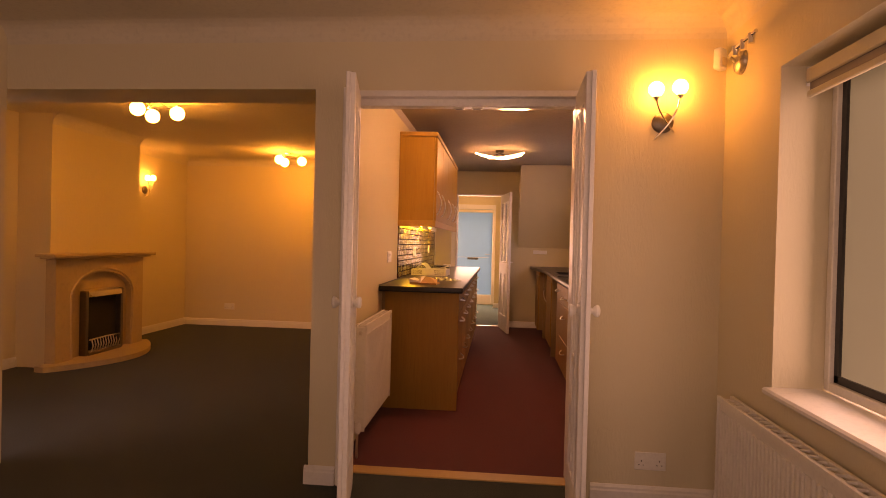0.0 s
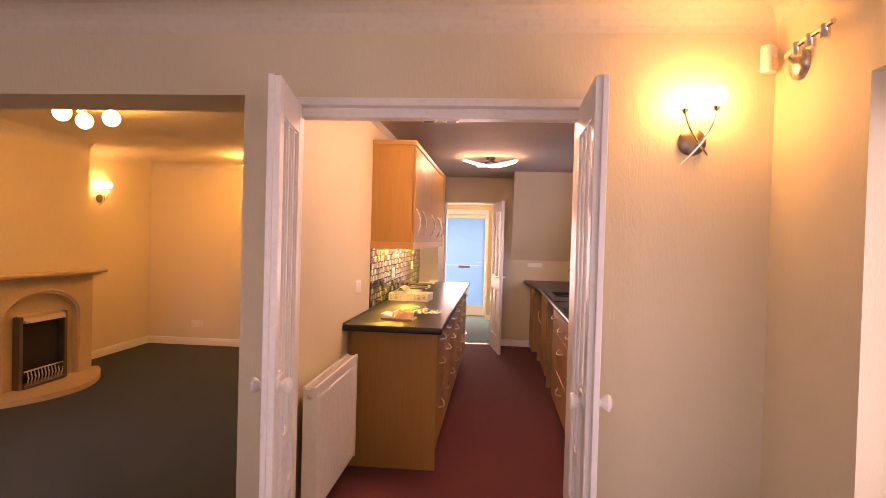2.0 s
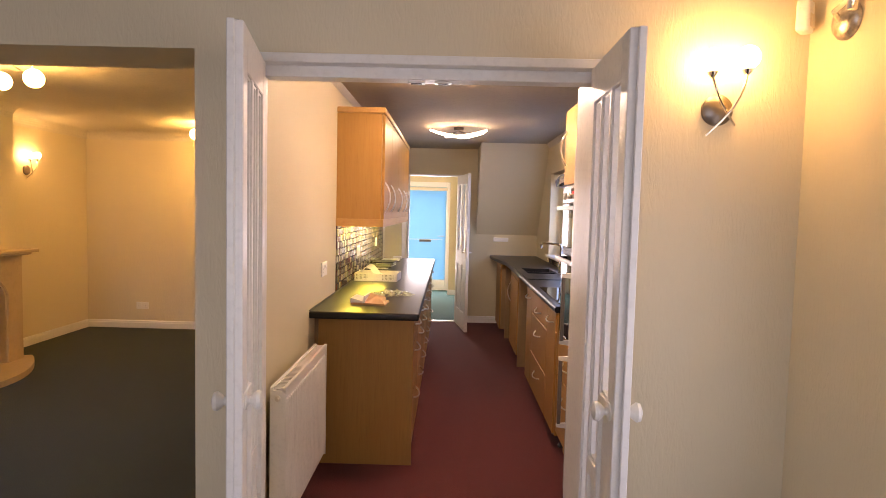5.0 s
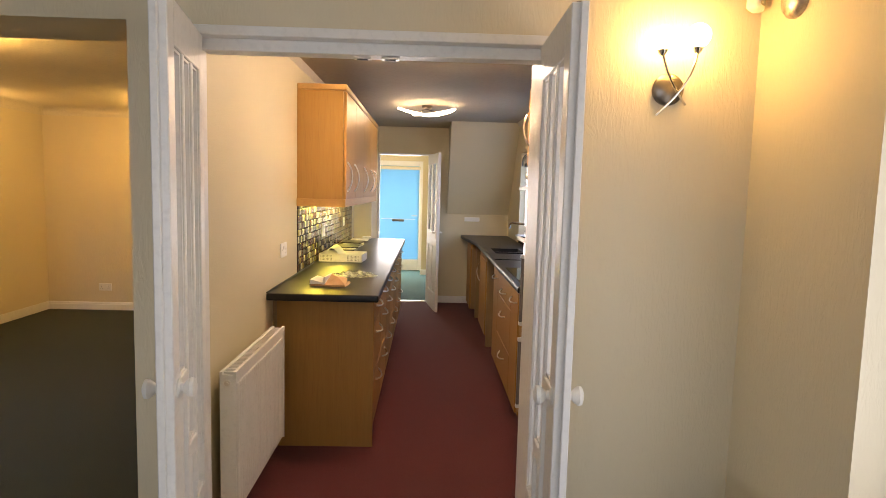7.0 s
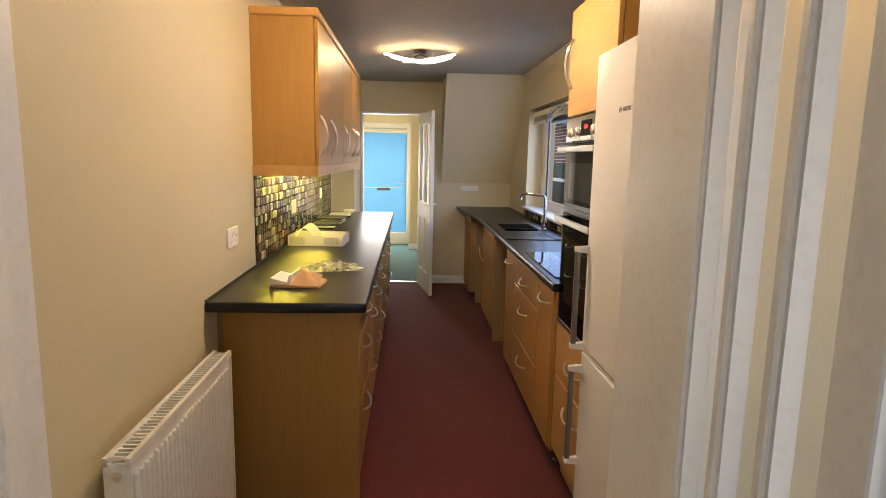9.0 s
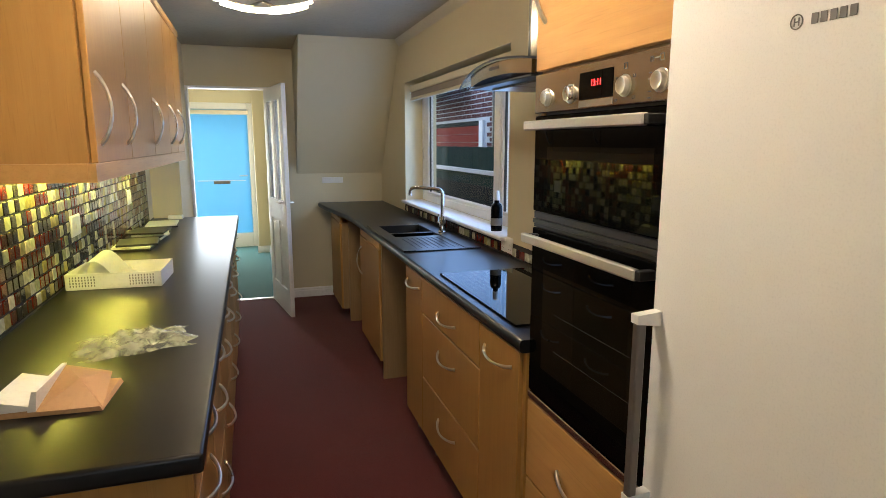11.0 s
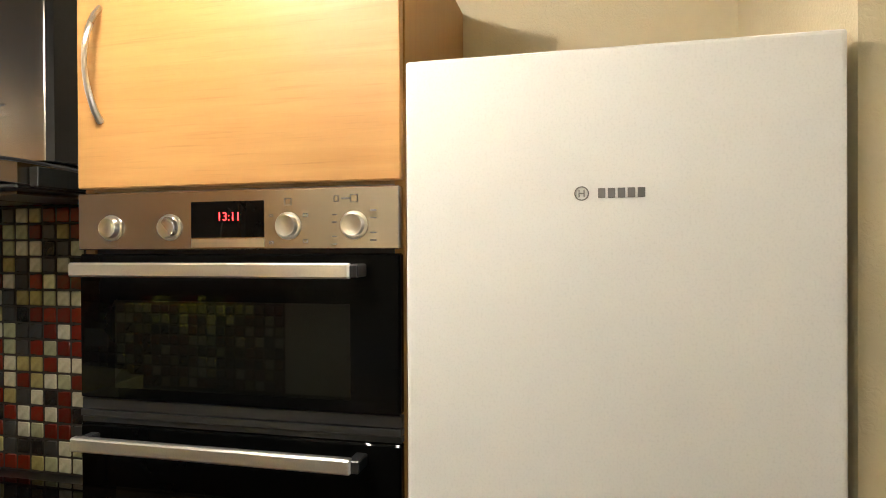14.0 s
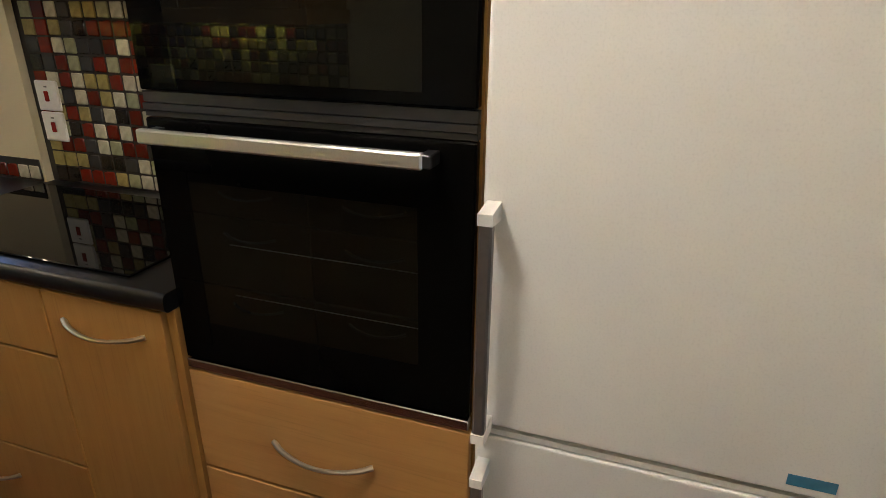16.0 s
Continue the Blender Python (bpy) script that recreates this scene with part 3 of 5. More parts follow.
# ---- electrical plates ----
def plate(name, c, w, h, normal, label, kind):
    """A wall plate centred at c; normal is '+x', '-x', '-y' or '+y'. kind: 'double', 'single' or 'cooker'."""
    rot = {"-y": 0, "+y": 180, "+x": 90, "-x": -90}[normal]
    m = Matrix.Translation(c) @ Matrix.Rotation(radians(rot), 4, "Z")
    ob = thing(name, c, label, "socket" if kind != "single" else "switch")
    part("plate", moved(box(-w / 2, w / 2, -0.009, 0, -h / 2, h / 2, 0.003), m), M_PLASTIC, ob)
    if kind == "double":
        for s in (-1, 1):
            part("rocker", moved(box(s * 0.018 - 0.006, s * 0.018 + 0.006, -0.0125, -0.009, 0.004, 0.024, 0.001), m), M_PLASTIC, ob)
            pins = boxes((s * 0.042 - 0.002, s * 0.042 + 0.002, -0.0096, -0.009, -0.002, 0.006), (s * 0.042 - 0.014, s * 0.042 - 0.008, -0.0096, -0.009, -0.020, -0.0165),
                         (s * 0.042 + 0.008, s * 0.042 + 0.014, -0.0096, -0.009, -0.020, -0.0165))
            part("pin_slots", moved(pins, m), M_BLACK, ob)
    elif kind == "cooker":
        part("red_rocker", moved(box(-0.008, 0.008, -0.0135, -0.009, -0.016, 0.014, 0.002), m), M_REDPANEL, ob, "red rocker")
        part("marking", moved(box(-0.006, 0.006, -0.0096, -0.009, 0.024, 0.028), m), M_PRINT, ob)
    elif kind == "single":
        part("rocker", moved(box(-0.012, 0.012, -0.0125, -0.009, -0.018, 0.018, 0.0015), m), M_PLASTIC, ob)
    return ob


plate("wall_socket", (1.30, 0, 0.212), 0.146, 0.086, "-y", "white double socket low on the cream wall", "double")
plate("wall_socket", (-3.19, 5.06, 0.27), 0.146, 0.086, "-y", "double socket on the lounge back wall", "double")
plate("wall_socket", (-3.85, 1.85, 0.16), 0.146, 0.086, "+x", "double socket beside the fireplace", "double")
plate("wall_socket", (LW, 1.656, 1.115), 0.146, 0.086, "+x", "white double socket above the black worktop", "double")
plate("wall_socket", (1.152, YE, 1.125), 0.20, 0.055, "-y", "long blank white plate on the end wall", "blank")
plate("wall_socket", (RW, 2.91, 0.968), 0.135, 0.082, "-x", "white double socket at the window corner", "double")
plate("cooker_switch", (RT - 0.006, 2.53, 1.178), 0.086, 0.086, "-x", "white switch with red rocker on mosaic", "cooker")
plate("cooker_switch", (RT - 0.006, 2.53, 1.088), 0.086, 0.086, "-x", "white switch with red rocker on mosaic", "cooker")
plate("wall_switch", (LW + 0.006, 2.997, 1.137), 0.13, 0.086, "+x", "cream double plate on the mosaic splashback", "single")
plate("wall_switch", (LW + 0.006, 4.179, 1.153), 0.09, 0.086, "+x", "cream plate on the mosaic splashback", "single")


# ---- lamps ----
def wall_lamp(name, c, yaw, label):
    """Disc, two crossed bowed stems and two glowing globes. Local -y looks into the room."""
    m = Matrix.Translation(c) @ Matrix.Rotation(radians(yaw), 4, "Z")
    ob = thing(name, c, label, "wall lamp", "crossed-stem wall lamps")
    part("backplate", lathe([(0.05, 0), (0.05, 0.010), (0.040, 0.018), (0.012, 0.022), (0, 0.023)], m @ Matrix.Rotation(radians(90), 4, "X"), 28), M_PEWTER, ob, "dark pewter disc", True)
    for s, tip, tz in ((1, 0.058, 0.15), (-1, -0.050, 0.14)):
        foot = Vector((-s * 0.045, -0.035, -0.085 if s > 0 else -0.05))
        end = Vector((tip, -0.075, tz - 0.04))
        pts = [m @ (foot.lerp(end, k / 10) + Vector((s * 0.022, -0.022, 0)) * math.sin(math.pi * k / 10)) for k in range(11)]
        st = part("stem", tube(pts, 0.0042, 8), M_CHROME, ob, "thin chrome stem", True)
        part("lamp_cup", lathe([(0.006, -0.012), (0.013, -0.004), (0.017, 0.006)], m @ Matrix.Translation(end), 16), M_CHROME, ob, "", True)
        part("globe", ball(m @ (end + Vector((0, 0, 0.042))), 0.036), M_GLOBE2, ob, "glowing opal globe", True)
    return ob


wall_lamp("wall_lamp", (1.313, 0, 1.832), 0, "lit chrome wall lamp with two opal globes")
wall_lamp("wall_lamp", (-3.85, 4.06, 1.80), 90, "lit chrome wall lamp beside the chimney breast")


def globe_ceiling_lamp(name, c, turn, label):
    ob = thing(name, c, label, "ceiling lamp", "lounge ceiling lamps")
    m = Matrix.Translation(c) @ Matrix.Rotation(radians(turn), 4, "Z")
    part("ceiling_plate", lathe([(0.06, 0), (0.06, -0.018), (0.03, -0.03), (0, -0.031)], m, 24), M_CHROME, ob, "", True)
    for k in range(3):
        a = k * math.tau / 3
        d = Vector((math.cos(a), math.sin(a), 0))
        side = Vector((-math.sin(a), math.cos(a), 0))
        pts = [m @ (d * (0.02 + 0.14 * t / 8) + side * 0.05 * math.sin(math.pi * t / 8) + Vector((0, 0, -0.02 - 0.035 * math.sin(math.pi * t / 8) - 0.02 * t / 8))) for t in range(9)]
        part("arm", tube(pts, 0.005, 8), M_CHROME, ob, "", True)
        part("globe", ball(m @ (d * 0.165 + Vector((0, 0, -0.115))), 0.055), M_GLOBE, ob, "glowing opal globe", True)
    return ob


globe_ceiling_lamp("ceiling_lamp", (-2.20, 1.58, CH), 10, "chrome ceiling lamp with three glowing globes")
globe_ceiling_lamp("ceiling_lamp", (-2.12, 4.35, CH), 8, "chrome ceiling lamp with three glowing globes")


def led_lamp(name, c, turn, label, glow):
    ob = thing(name, c, label, "ceiling lamp", "kitchen ceiling lamps")
    m = Matrix.Translation(c) @ Matrix.Rotation(radians(turn), 4, "Z")
    part("ceiling_plate", lathe([(0.05, 0), (0.05, -0.02), (0.04, -0.03), (0, -0.031)], m, 24), M_PEWTER, ob, "", True)
    for k, (x0, y0, x1, y1) in enumerate(((-0.25, 0.13, 0.06, -0.06), (-0.28, -0.02, 0.12, -0.07), (-0.12, -0.10, 0.28, -0.03), (0.0, -0.07, 0.25, 0.10))):
        outer_first = abs(x0) > abs(x1)
        pts = []
        for t in range(13):
            u = t / 12
            lift = (1 - u if outer_first else u) ** 1.6
            pts.append(m @ Vector((x0 + (x1 - x0) * u, y0 + (y1 - y0) * u + 0.02 * math.sin(math.pi * u), -0.100 + 0.070 * lift - 0.0015 * k)))
        part("light_bar", tube(pts, 0.0056, 8), glow, ob, "glowing curved bar", True)
        part("bar_housing", tube([p + Vector((0, 0, 0.0085)) for p in pts], 0.015, 8, flat=0.22), M_NICKEL, ob, "", True)
        part("bar_clip", tube([m @ Vector((0, 0, -0.03)), pts[6] + Vector((0, 0, 0.008))], 0.005), M_PEWTER, ob)
    return ob


led_lamp("led_ceiling_lamp", (0.615, 1.42, KC), 4, "chrome ceiling lamp with glowing curved bars", M_LED)
led_lamp("led_ceiling_lamp", (0.53, 3.95, KC), -6, "chrome ceiling lamp with glowing curved bars", M_LED2)

spot = thing("picture_light", (1.6, -0.29, 2.04), "unlit chrome bar light with mottled disc on the wall", "wall lamp")
part("backplate", lathe([(0.055, 0), (0.055, 0.012), (0.045, 0.024), (0.02, 0.032), (0, 0.033)], Matrix.Translation((1.6, -0.29, 2.04)) @ Matrix.Rotation(radians(-90), 4, "Y"), 24), M_MOTTLE, spot, "mottled silver disc", True)
part("bar", tube([(1.57, -0.29, 2.04), (1.53, -0.33, 2.05), (1.52, -0.40, 2.055), (1.52, -0.62, 2.06)], 0.008), M_CHROME, spot, "", True)
for y in (-0.42, -0.50, -0.58):
    part("clip", lathe([(0.013, -0.02), (0.013, 0.02)], Matrix.Translation((1.52, y, 2.045)), 12), M_CHROME, spot)
spot.location.y, spot.location.z = -0.19, 2.065
alarm = thing("alarm_sensor", (1.57, -0.03, 2.10), "white plastic motion sensor high in the corner", "sensor")
part("body", moved(box(-0.03, 0.03, -0.02, 0.02, -0.05, 0.05, 0.012, seg=3), Matrix.Translation((1.555, -0.045, 2.12)) @ Matrix.Rotation(radians(45), 4, "Z")), M_PLASTIC, alarm, "", True)
part("lens", moved(box(-0.02, 0.02, -0.024, -0.018, -0.035, 0.005, 0.002), Matrix.Translation((1.555, -0.045, 2.12)) @ Matrix.Rotation(radians(45), 4, "Z")), M_BLINDC, alarm)


# ---- windows ----
def window(name, x, y0, y1, z0, z1, mullions, pane, label, f=0.055, g=0.012, sash=0.0):
    """A white plastic window in a wall across x; mullions are the middle posts."""
    win = thing(name, (x, (y0 + y1) / 2, z0), label, "window")
    win["kind"] = "structure"
    part("window_frame", boxes((x, x + 0.06, y0, y0 + f, z0, z1), (x, x + 0.06, y1 - f, y1, z0, z1), (x, x + 0.06, y0 + f, y1 - f, z0, z0 + f), (x, x + 0.06, y0 + f, y1 - f, z1 - f, z1), bevel=0.004), M_PLASTIC, win)
    edges = [y0 + f] + [v for mu in mullions for v in (mu - 0.04, mu + 0.04)] + [y1 - f]
    for mu in mullions:
        part("mullion", box(x - 0.008, x + 0.06, mu - 0.04, mu + 0.04, z0 + f, z1 - f, 0.004), M_PLASTIC, win)
    for a, b in zip(edges[::2], edges[1::2]):
        if sash:
            c, d = a + 0.02, b - (sash if b > mullions[-1] + 0.1 else 0.02)
            part("sash", boxes((x + 0.004, x + 0.05, a, c, z0 + f, z1 - f), (x + 0.004, x + 0.05, d, b, z0 + f, z1 - f), (x + 0.004, x + 0.05, c, d, z0 + f, z0 + f + 0.02), (x + 0.004, x + 0.05, c, d, z1 - f - 0.02, z1 - f), bevel=0.003), M_PLASTIC, win)
            a, b = c, d
        p = part("pane", box(x + 0.03, x + 0.036, a, b, z0 + f, z1 - f), pane, win, "glass pane")
        p.visible_shadow = False
        part("gasket", boxes((x + 0.018, x + 0.029, a, a + g, z0 + f, z1 - f), (x + 0.018, x + 0.029, b - g, b, z0 + f, z1 - f), (x + 0.018, x + 0.029, a, b, z0 + f, z0 + f + g), (x + 0.018, x + 0.029, a, b, z1 - f - g, z1 - f)), M_BLACK, win)
    return win


window("window_1", 1.775, 2.93, 4.99, 1.01, 1.945, [3.40], M_PANE, "white plastic kitchen window with a narrow side pane", sash=0.10)
window("window_2", 1.78, -2.59, -0.57, 0.72, 1.93, [-1.55], M_FROST2, "white plastic dining window, daylight behind", 0.035, 0.028)
struct("window_sill_kitchen", box(1.595, 1.78, 2.925, 5.01, 0.985, 1.008, 0.006), M_GLOSS, label="white gloss kitchen window sill", category="window sill")
struct("window_sill_dining", box(1.565, 1.785, -2.6, -0.55, 0.69, 0.716, 0.008), M_GLOSS, label="white painted dining window sill", category="window sill")


def blind(name, x, y0, y1, z, r, label, drop):
    """Cassette at the head, a short drop of fabric and a pale bottom bar."""
    ob = thing(name, (x, (y0 + y1) / 2, z), label, "roller blind")
    part("roll", tube([(x + 0.01, y0, z), (x + 0.01, y1, z)], r, 18), M_BLINDC, ob, "", True)
    part("cassette", box(x - r - 0.006, x - r + 0.008, y0, y1, z - r * 0.75, z + r * 0.75, 0.005), M_BLINDC, ob, "cream cassette front")
    part("fabric", box(x - r + 0.006, x - r + 0.009, y0 + 0.01, y1 - 0.01, z - r - drop, z - r * 0.6), M_BLINDG, ob, "taupe fabric")
    part("bottom_bar", box(x - r - 0.002, x - r + 0.014, y0 + 0.004, y1 - 0.004, z - r - drop - 0.026, z - r - drop, 0.004), M_BLINDC, ob, "cream bottom bar")
    for yy in (y0 - 0.006, y1):
        part("bracket", box(x - r, x + r, yy, yy + 0.006, z - r, z + r), M_PLASTIC, ob)


blind("roller_blind", 1.70, 2.96, 4.96, 1.898, 0.032, "rolled cream and taupe blind at the window head", 0.036)
blind("roller_blind", 1.70, -2.55, -0.62, 1.88, 0.035, "rolled cream blind in the dining window", 0.02)

# ---- fireplace ----
fire = thing("fireplace", (-3.47, 2.7, 0), "stone-coloured fire surround with arched recess and hearth", "fireplace")
FX, YC = -3.42, 2.73
arch = [(YC + 0.44 * math.cos(t), 0.62 + 0.24 * math.sin(t)) for t in (math.pi * k / 20 for k in range(21))]
outer = [(YC + 0.65, 0.05), (YC + 0.65, 1.0), (YC - 0.66, 1.0), (YC - 0.66, 0.05), (YC - 0.44, 0.05)] + arch[::-1] + [(YC + 0.44, 0.05)]
part("surround", prism(outer, "x", -3.52, FX), M_STONE, fire)
rim = [(YC + 0.47 * math.cos(t), 0.62 + 0.27 * math.sin(t)) for t in (math.pi * k / 20 for k in range(21))]
part("arch_moulding", tube([(FX, YC + 0.455, 0.06)] + [(FX, y, z) for y, z in rim] + [(FX, YC - 0.455, 0.06)], 0.014, 8), M_STONE, fire, "", True)
part("back_panel", box(-3.519, -3.475, YC - 0.445, YC + 0.445, 0.05, 0.88), M_STONE, fire)
part("mantel", boxes((-3.52, -3.33, YC - 0.80, YC + 0.76, 1.02, 1.05), (-3.52, -3.36, YC - 0.74, YC + 0.70, 1.0, 1.02), bevel=0.006), M_STONE, fire)
hearth = [(-3.52, YC - 0.78)] + [(-3.42 + 0.36 * math.sin(math.pi * k / 16) ** 0.85, YC - 0.80 + 1.56 * k / 16) for k in range(17)] + [(-3.52, YC + 0.72)]
part("hearth", prism(hearth, "z", 0.0, 0.05), M_STONE, fire)
gas = thing("gas_fire", (-3.45, YC, 0.05), "black inset fire with a steel trim and curved bars", "fire")
for y in (YC - 0.285, YC + 0.245):
    part("trim", box(-3.474, -3.40, y, y + 0.04, 0.05, 0.68, 0.006), M_PEWTER, gas)
part("canopy", prism([(-3.474, 0.62), (-3.39, 0.62), (-3.40, 0.67), (-3.474, 0.69)], "y", YC - 0.245, YC + 0.245), M_NICKEL, gas, "polished hood")
part("firebox", box(-3.474, -3.462, YC - 0.245, YC + 0.245, 0.05, 0.62), M_COAL, gas)
part("fret_base", box(-3.462, -3.385, YC - 0.245, YC + 0.245, 0.05, 0.085, 0.006), M_PEWTER, gas)
for k in range(11):
    y = YC - 0.2 + 0.04 * k
    part("fret_bar", tube([(-3.40, y, 0.085), (-3.385, y, 0.14), (-3.40, y, 0.20)], 0.006, 6), M_NICKEL, gas)
part("fret_rail", tube([(-3.405, YC - 0.23, 0.20), (-3.385, YC, 0.21), (-3.405, YC + 0.23, 0.20)], 0.007, 6), M_NICKEL, gas)
coal = bmesh.new()
for k in range(22):
    ball((-3.43 + random.uniform(-0.02, 0.02), YC + random.uniform(-0.2, 0.2), 0.11 + random.uniform(0, 0.08)), random.uniform(0.02, 0.034), coal)
part("coals", coal, M_COAL, gas)


# ---- kitchen units ----
def front(unit, name, x, y0, y1, z0, z1, face, handle, mat=M_WOODZ, hpos=None):
    """A door or drawer front on a plane across x with a bowed handle. face: +1 looks to +x. handle: 'h', 'v' or ''."""
    a, b = (x - 0.018, x) if face > 0 else (x, x + 0.018)
    f = part(name, box(a, b, y0 + 0.002, y1 - 0.002, z0 + 0.002, z1 - 0.002, 0.002), mat, unit)
    if handle == "h":
        yc, zc = (y0 + y1) / 2, z1 - 0.065 if hpos is None else hpos
        L = min(0.11, (y1 - y0) * 0.38)
        h = bow((x, yc - L, zc), (x, yc + L, zc), (face * 0.03, 0, -0.012))
    elif handle == "v":
        yh, zc = hpos
        h = bow((x, yh, zc - 0.10), (x, yh, zc + 0.10), (face * 0.036, 0, 0))
    else:
        return f
    part("handle", h, M_NICKEL, f, "satin bowed handle", True)
    return f


def carcass(unit, x0, x1, y0, y1, z0, z1, mat=M_CARC):
    t = 0.018
    for a, b in ((y0, y0 + t), (y1 - t, y1)):
        part("side_panel", box(x0, x1, a, b, z0, z1), mat, unit)
    part("bottom_panel", box(x0, x1, y0 + t, y1 - t, z0, z0 + t), mat, unit)
    part("top_panel", box(x0, x1, y0 + t, y1 - t, z1 - t, z1), mat, unit)


def legs(unit, x0, x1, y0, y1):
    for x in (x0 + 0.05, x1 - 0.06):
        for y in (y0 + 0.05, y1 - 0.05):
            part("leg", lathe([(0.022, 0.0), (0.022, 0.012), (0.014, 0.018), (0.014, 0.085), (0.03, 0.10)], Matrix.Translation((x, y, 0.002)), 12), M_FRHANDLE, unit, "", True)


# left run under the long worktop
LB0, LBF = 1.43, 0.268
ends = [1.43, 1.93, 2.43, 2.93, 3.43, 3.93, 4.43, 5.02]
endp = thing("end_panel", (0, 1.42, 0), "beech-effect end panel under the black worktop", "panel")
part("filler", box(LW + 0.001, LW + 0.026, 1.424, 1.43, 0.002, 0.874), M_CARC, endp, "pale filler strip against the wall")
part("panel", box(LW + 0.026, LBF, 1.41, 1.43, 0.002, 0.874, 0.002), M_WOODZ, endp)
for i, (y0, y1) in enumerate(zip(ends, ends[1:])):
    u = thing("base_unit", ((LW + LBF) / 2, (y0 + y1) / 2, 0), "beech drawer unit with bowed handles under black worktop", "kitchen unit", "left base units")
    carcass(u, LW + 0.01, LBF - 0.02, y0, y1, 0.12, 0.873)
    for z0, z1 in ((0.715, 0.87), (0.425, 0.712), (0.125, 0.422)):
        front(u, "drawer", LBF, y0, y1, z0, z1, 1, "h", M_WOODY if i % 2 else M_WOODZ)
    part("plinth", box(LBF - 0.07, LBF - 0.052, y0, y1, 0.002, 0.118), M_WOODY, u)
lt = tagged(new("worktop", mesh_of("worktop", box(LW, 0.302, 1.283, 5.095, 0.875, TOP, 0.009, seg=3), M_TOP, True)), "long black laminate worktop with rolled edge", "worktop")
part("upstand_seal", box(LW, LW + 0.006, 1.29, 5.09, TOP, TOP + 0.007), M_BLACK, lt)

# wall units
WF = 0.014
for i, (y0, y1) in enumerate(((2.06, 2.58), (2.58, 3.14), (3.14, 3.70), (3.70, 4.05), (4.05, 4.42))):
    u = thing("wall_unit", ((LW + WF) / 2, (y0 + y1) / 2, 1.41), "beech wall cupboard with bowed handle above splashback", "kitchen unit", "wall units")
    carcass(u, LW, WF - 0.02, y0, y1, 1.415, 2.125, M_WOODZ)
    if i == 0:
        part("end_panel", box(LW, WF - 0.02, y0 - 0.016, y0, 1.415, 2.125), M_WOODZ, u)
    hy = (2.115, 2.50, 3.165, 3.73, 4.13)[i]
    front(u, "door", WF, y0, y1, 1.418, 2.122, 1, "v", M_WOODZ, (hy, 1.57))
cor = thing("cornice", (-0.15, 3.2, 2.125), "beech cornice along the wall cupboards", "cornice")
part("moulding", box(LW, WF + 0.006, 2.03, 4.43, 2.125, 2.165, 0.006), M_WOODY, cor)
pel = thing("pelmet", (-0.15, 3.2, 1.37), "beech light pelmet under the wall cupboards", "pelmet")
part("front_board", box(WF - 0.02, WF, 2.03, 4.43, 1.368, 1.4195, 0.001), M_WOODY, pel)
part("end_board", box(LW, WF - 0.02, 2.03, 2.05, 1.368, 1.4195, 0.001), M_WOODY, pel)
for y0 in (2.22, 3.02, 3.82):
    tube_light = thing("strip_light", (-0.235, y0 + 0.25, 1.40), "glowing strip light under the cupboards", "strip light")
    # The second box is an unseen lip, added to keep strip glow off the worktop.
    part("housing", boxes((-0.272, -0.228, y0, y0 + 0.55, 1.402, 1.414), (-0.232, -0.228, y0, y0 + 0.55, 1.366, 1.402)), M_PLASTIC, tube_light, "white housing with an added light-blocking lip")
    part("diffuser", box(-0.264, -0.240, y0 + 0.01, y0 + 0.54, 1.395, 1.402, 0.002), M_STRIP, tube_light, "glowing diffuser")

# right run
RF = 1.135
R_UNITS = [("A", 1.705, 2.026), ("B", 2.026, 2.757), ("C", 2.757, 3.06), ("S", 3.735, 4.40), ("E", 5.03, 5.60)]
for tag, y0, y1 in R_UNITS:
    lab = {"A": "narrow beech cupboard beside the oven tower", "B": "wide beech drawer unit under the hob", "C": "slim beech cupboard with level handle",
           "S": "beech sink cupboard with upright handle", "E": "beech end cupboard beside an empty space"}[tag]
    u = thing("base_unit", (1.38, (y0 + y1) / 2, 0), lab, "kitchen unit", "right base units")
    carcass(u, RF + 0.02, RW - 0.005, y0, y1, 0.10, 0.873)
    legs(u, RF + 0.02, RW, y0, y1)
    if tag == "A":
        front(u, "door", RF, y0, y1, 0.105, 0.87, -1, "h", M_WOODZ)
    elif tag == "B":
        for z0, z1 in ((0.70, 0.87), (0.39, 0.698), (0.105, 0.388)):
            front(u, "drawer", RF, y0, y1, z0, z1, -1, "h", M_WOODZ, z1 - 0.10)
    elif tag == "C":
        front(u, "door", RF, y0, y1, 0.105, 0.87, -1, "h", M_WOODZ)
    elif tag == "S":
        front(u, "door", RF, y0, y1, 0.105, 0.825, -1, "v", M_WOODZ, (4.33, 0.65))
        part("rail", box(RF + 0.004, RF + 0.02, y0, y1, 0.828, 0.87), M_WOODY, u)
    else:
        front(u, "door", RF - 0.055, y0, y1, 0.105, 0.825, -1, "", M_WOODZ)
        part("side_filler", box(RF - 0.036, RF + 0.02, y0, y0 + 0.018, 0.105, 0.873), M_CARC, u)
        part("rail", box(RF - 0.05, RF + 0.02, y0, y1, 0.828, 0.87), M_WOODY, u)
for y in (3.70, 5.0):
    pn = thing("support_panel", (1.38, y, 0), "beech support panel beside an appliance space", "panel")
    part("panel", box(RF + 0.01, RW - 0.01, y - 0.012, y + 0.012, 0.003, 0.874, 0.001), M_CARC, pn)
fil = thing("filler_strip", (1.16, 1.69, 0.1), "narrow beech filler strip beside the tower", "panel")
part("strip", box(RF + 0.012, RF + 0.05, 1.682, 1.703, 0.1, 0.873), M_WOODZ, fil)

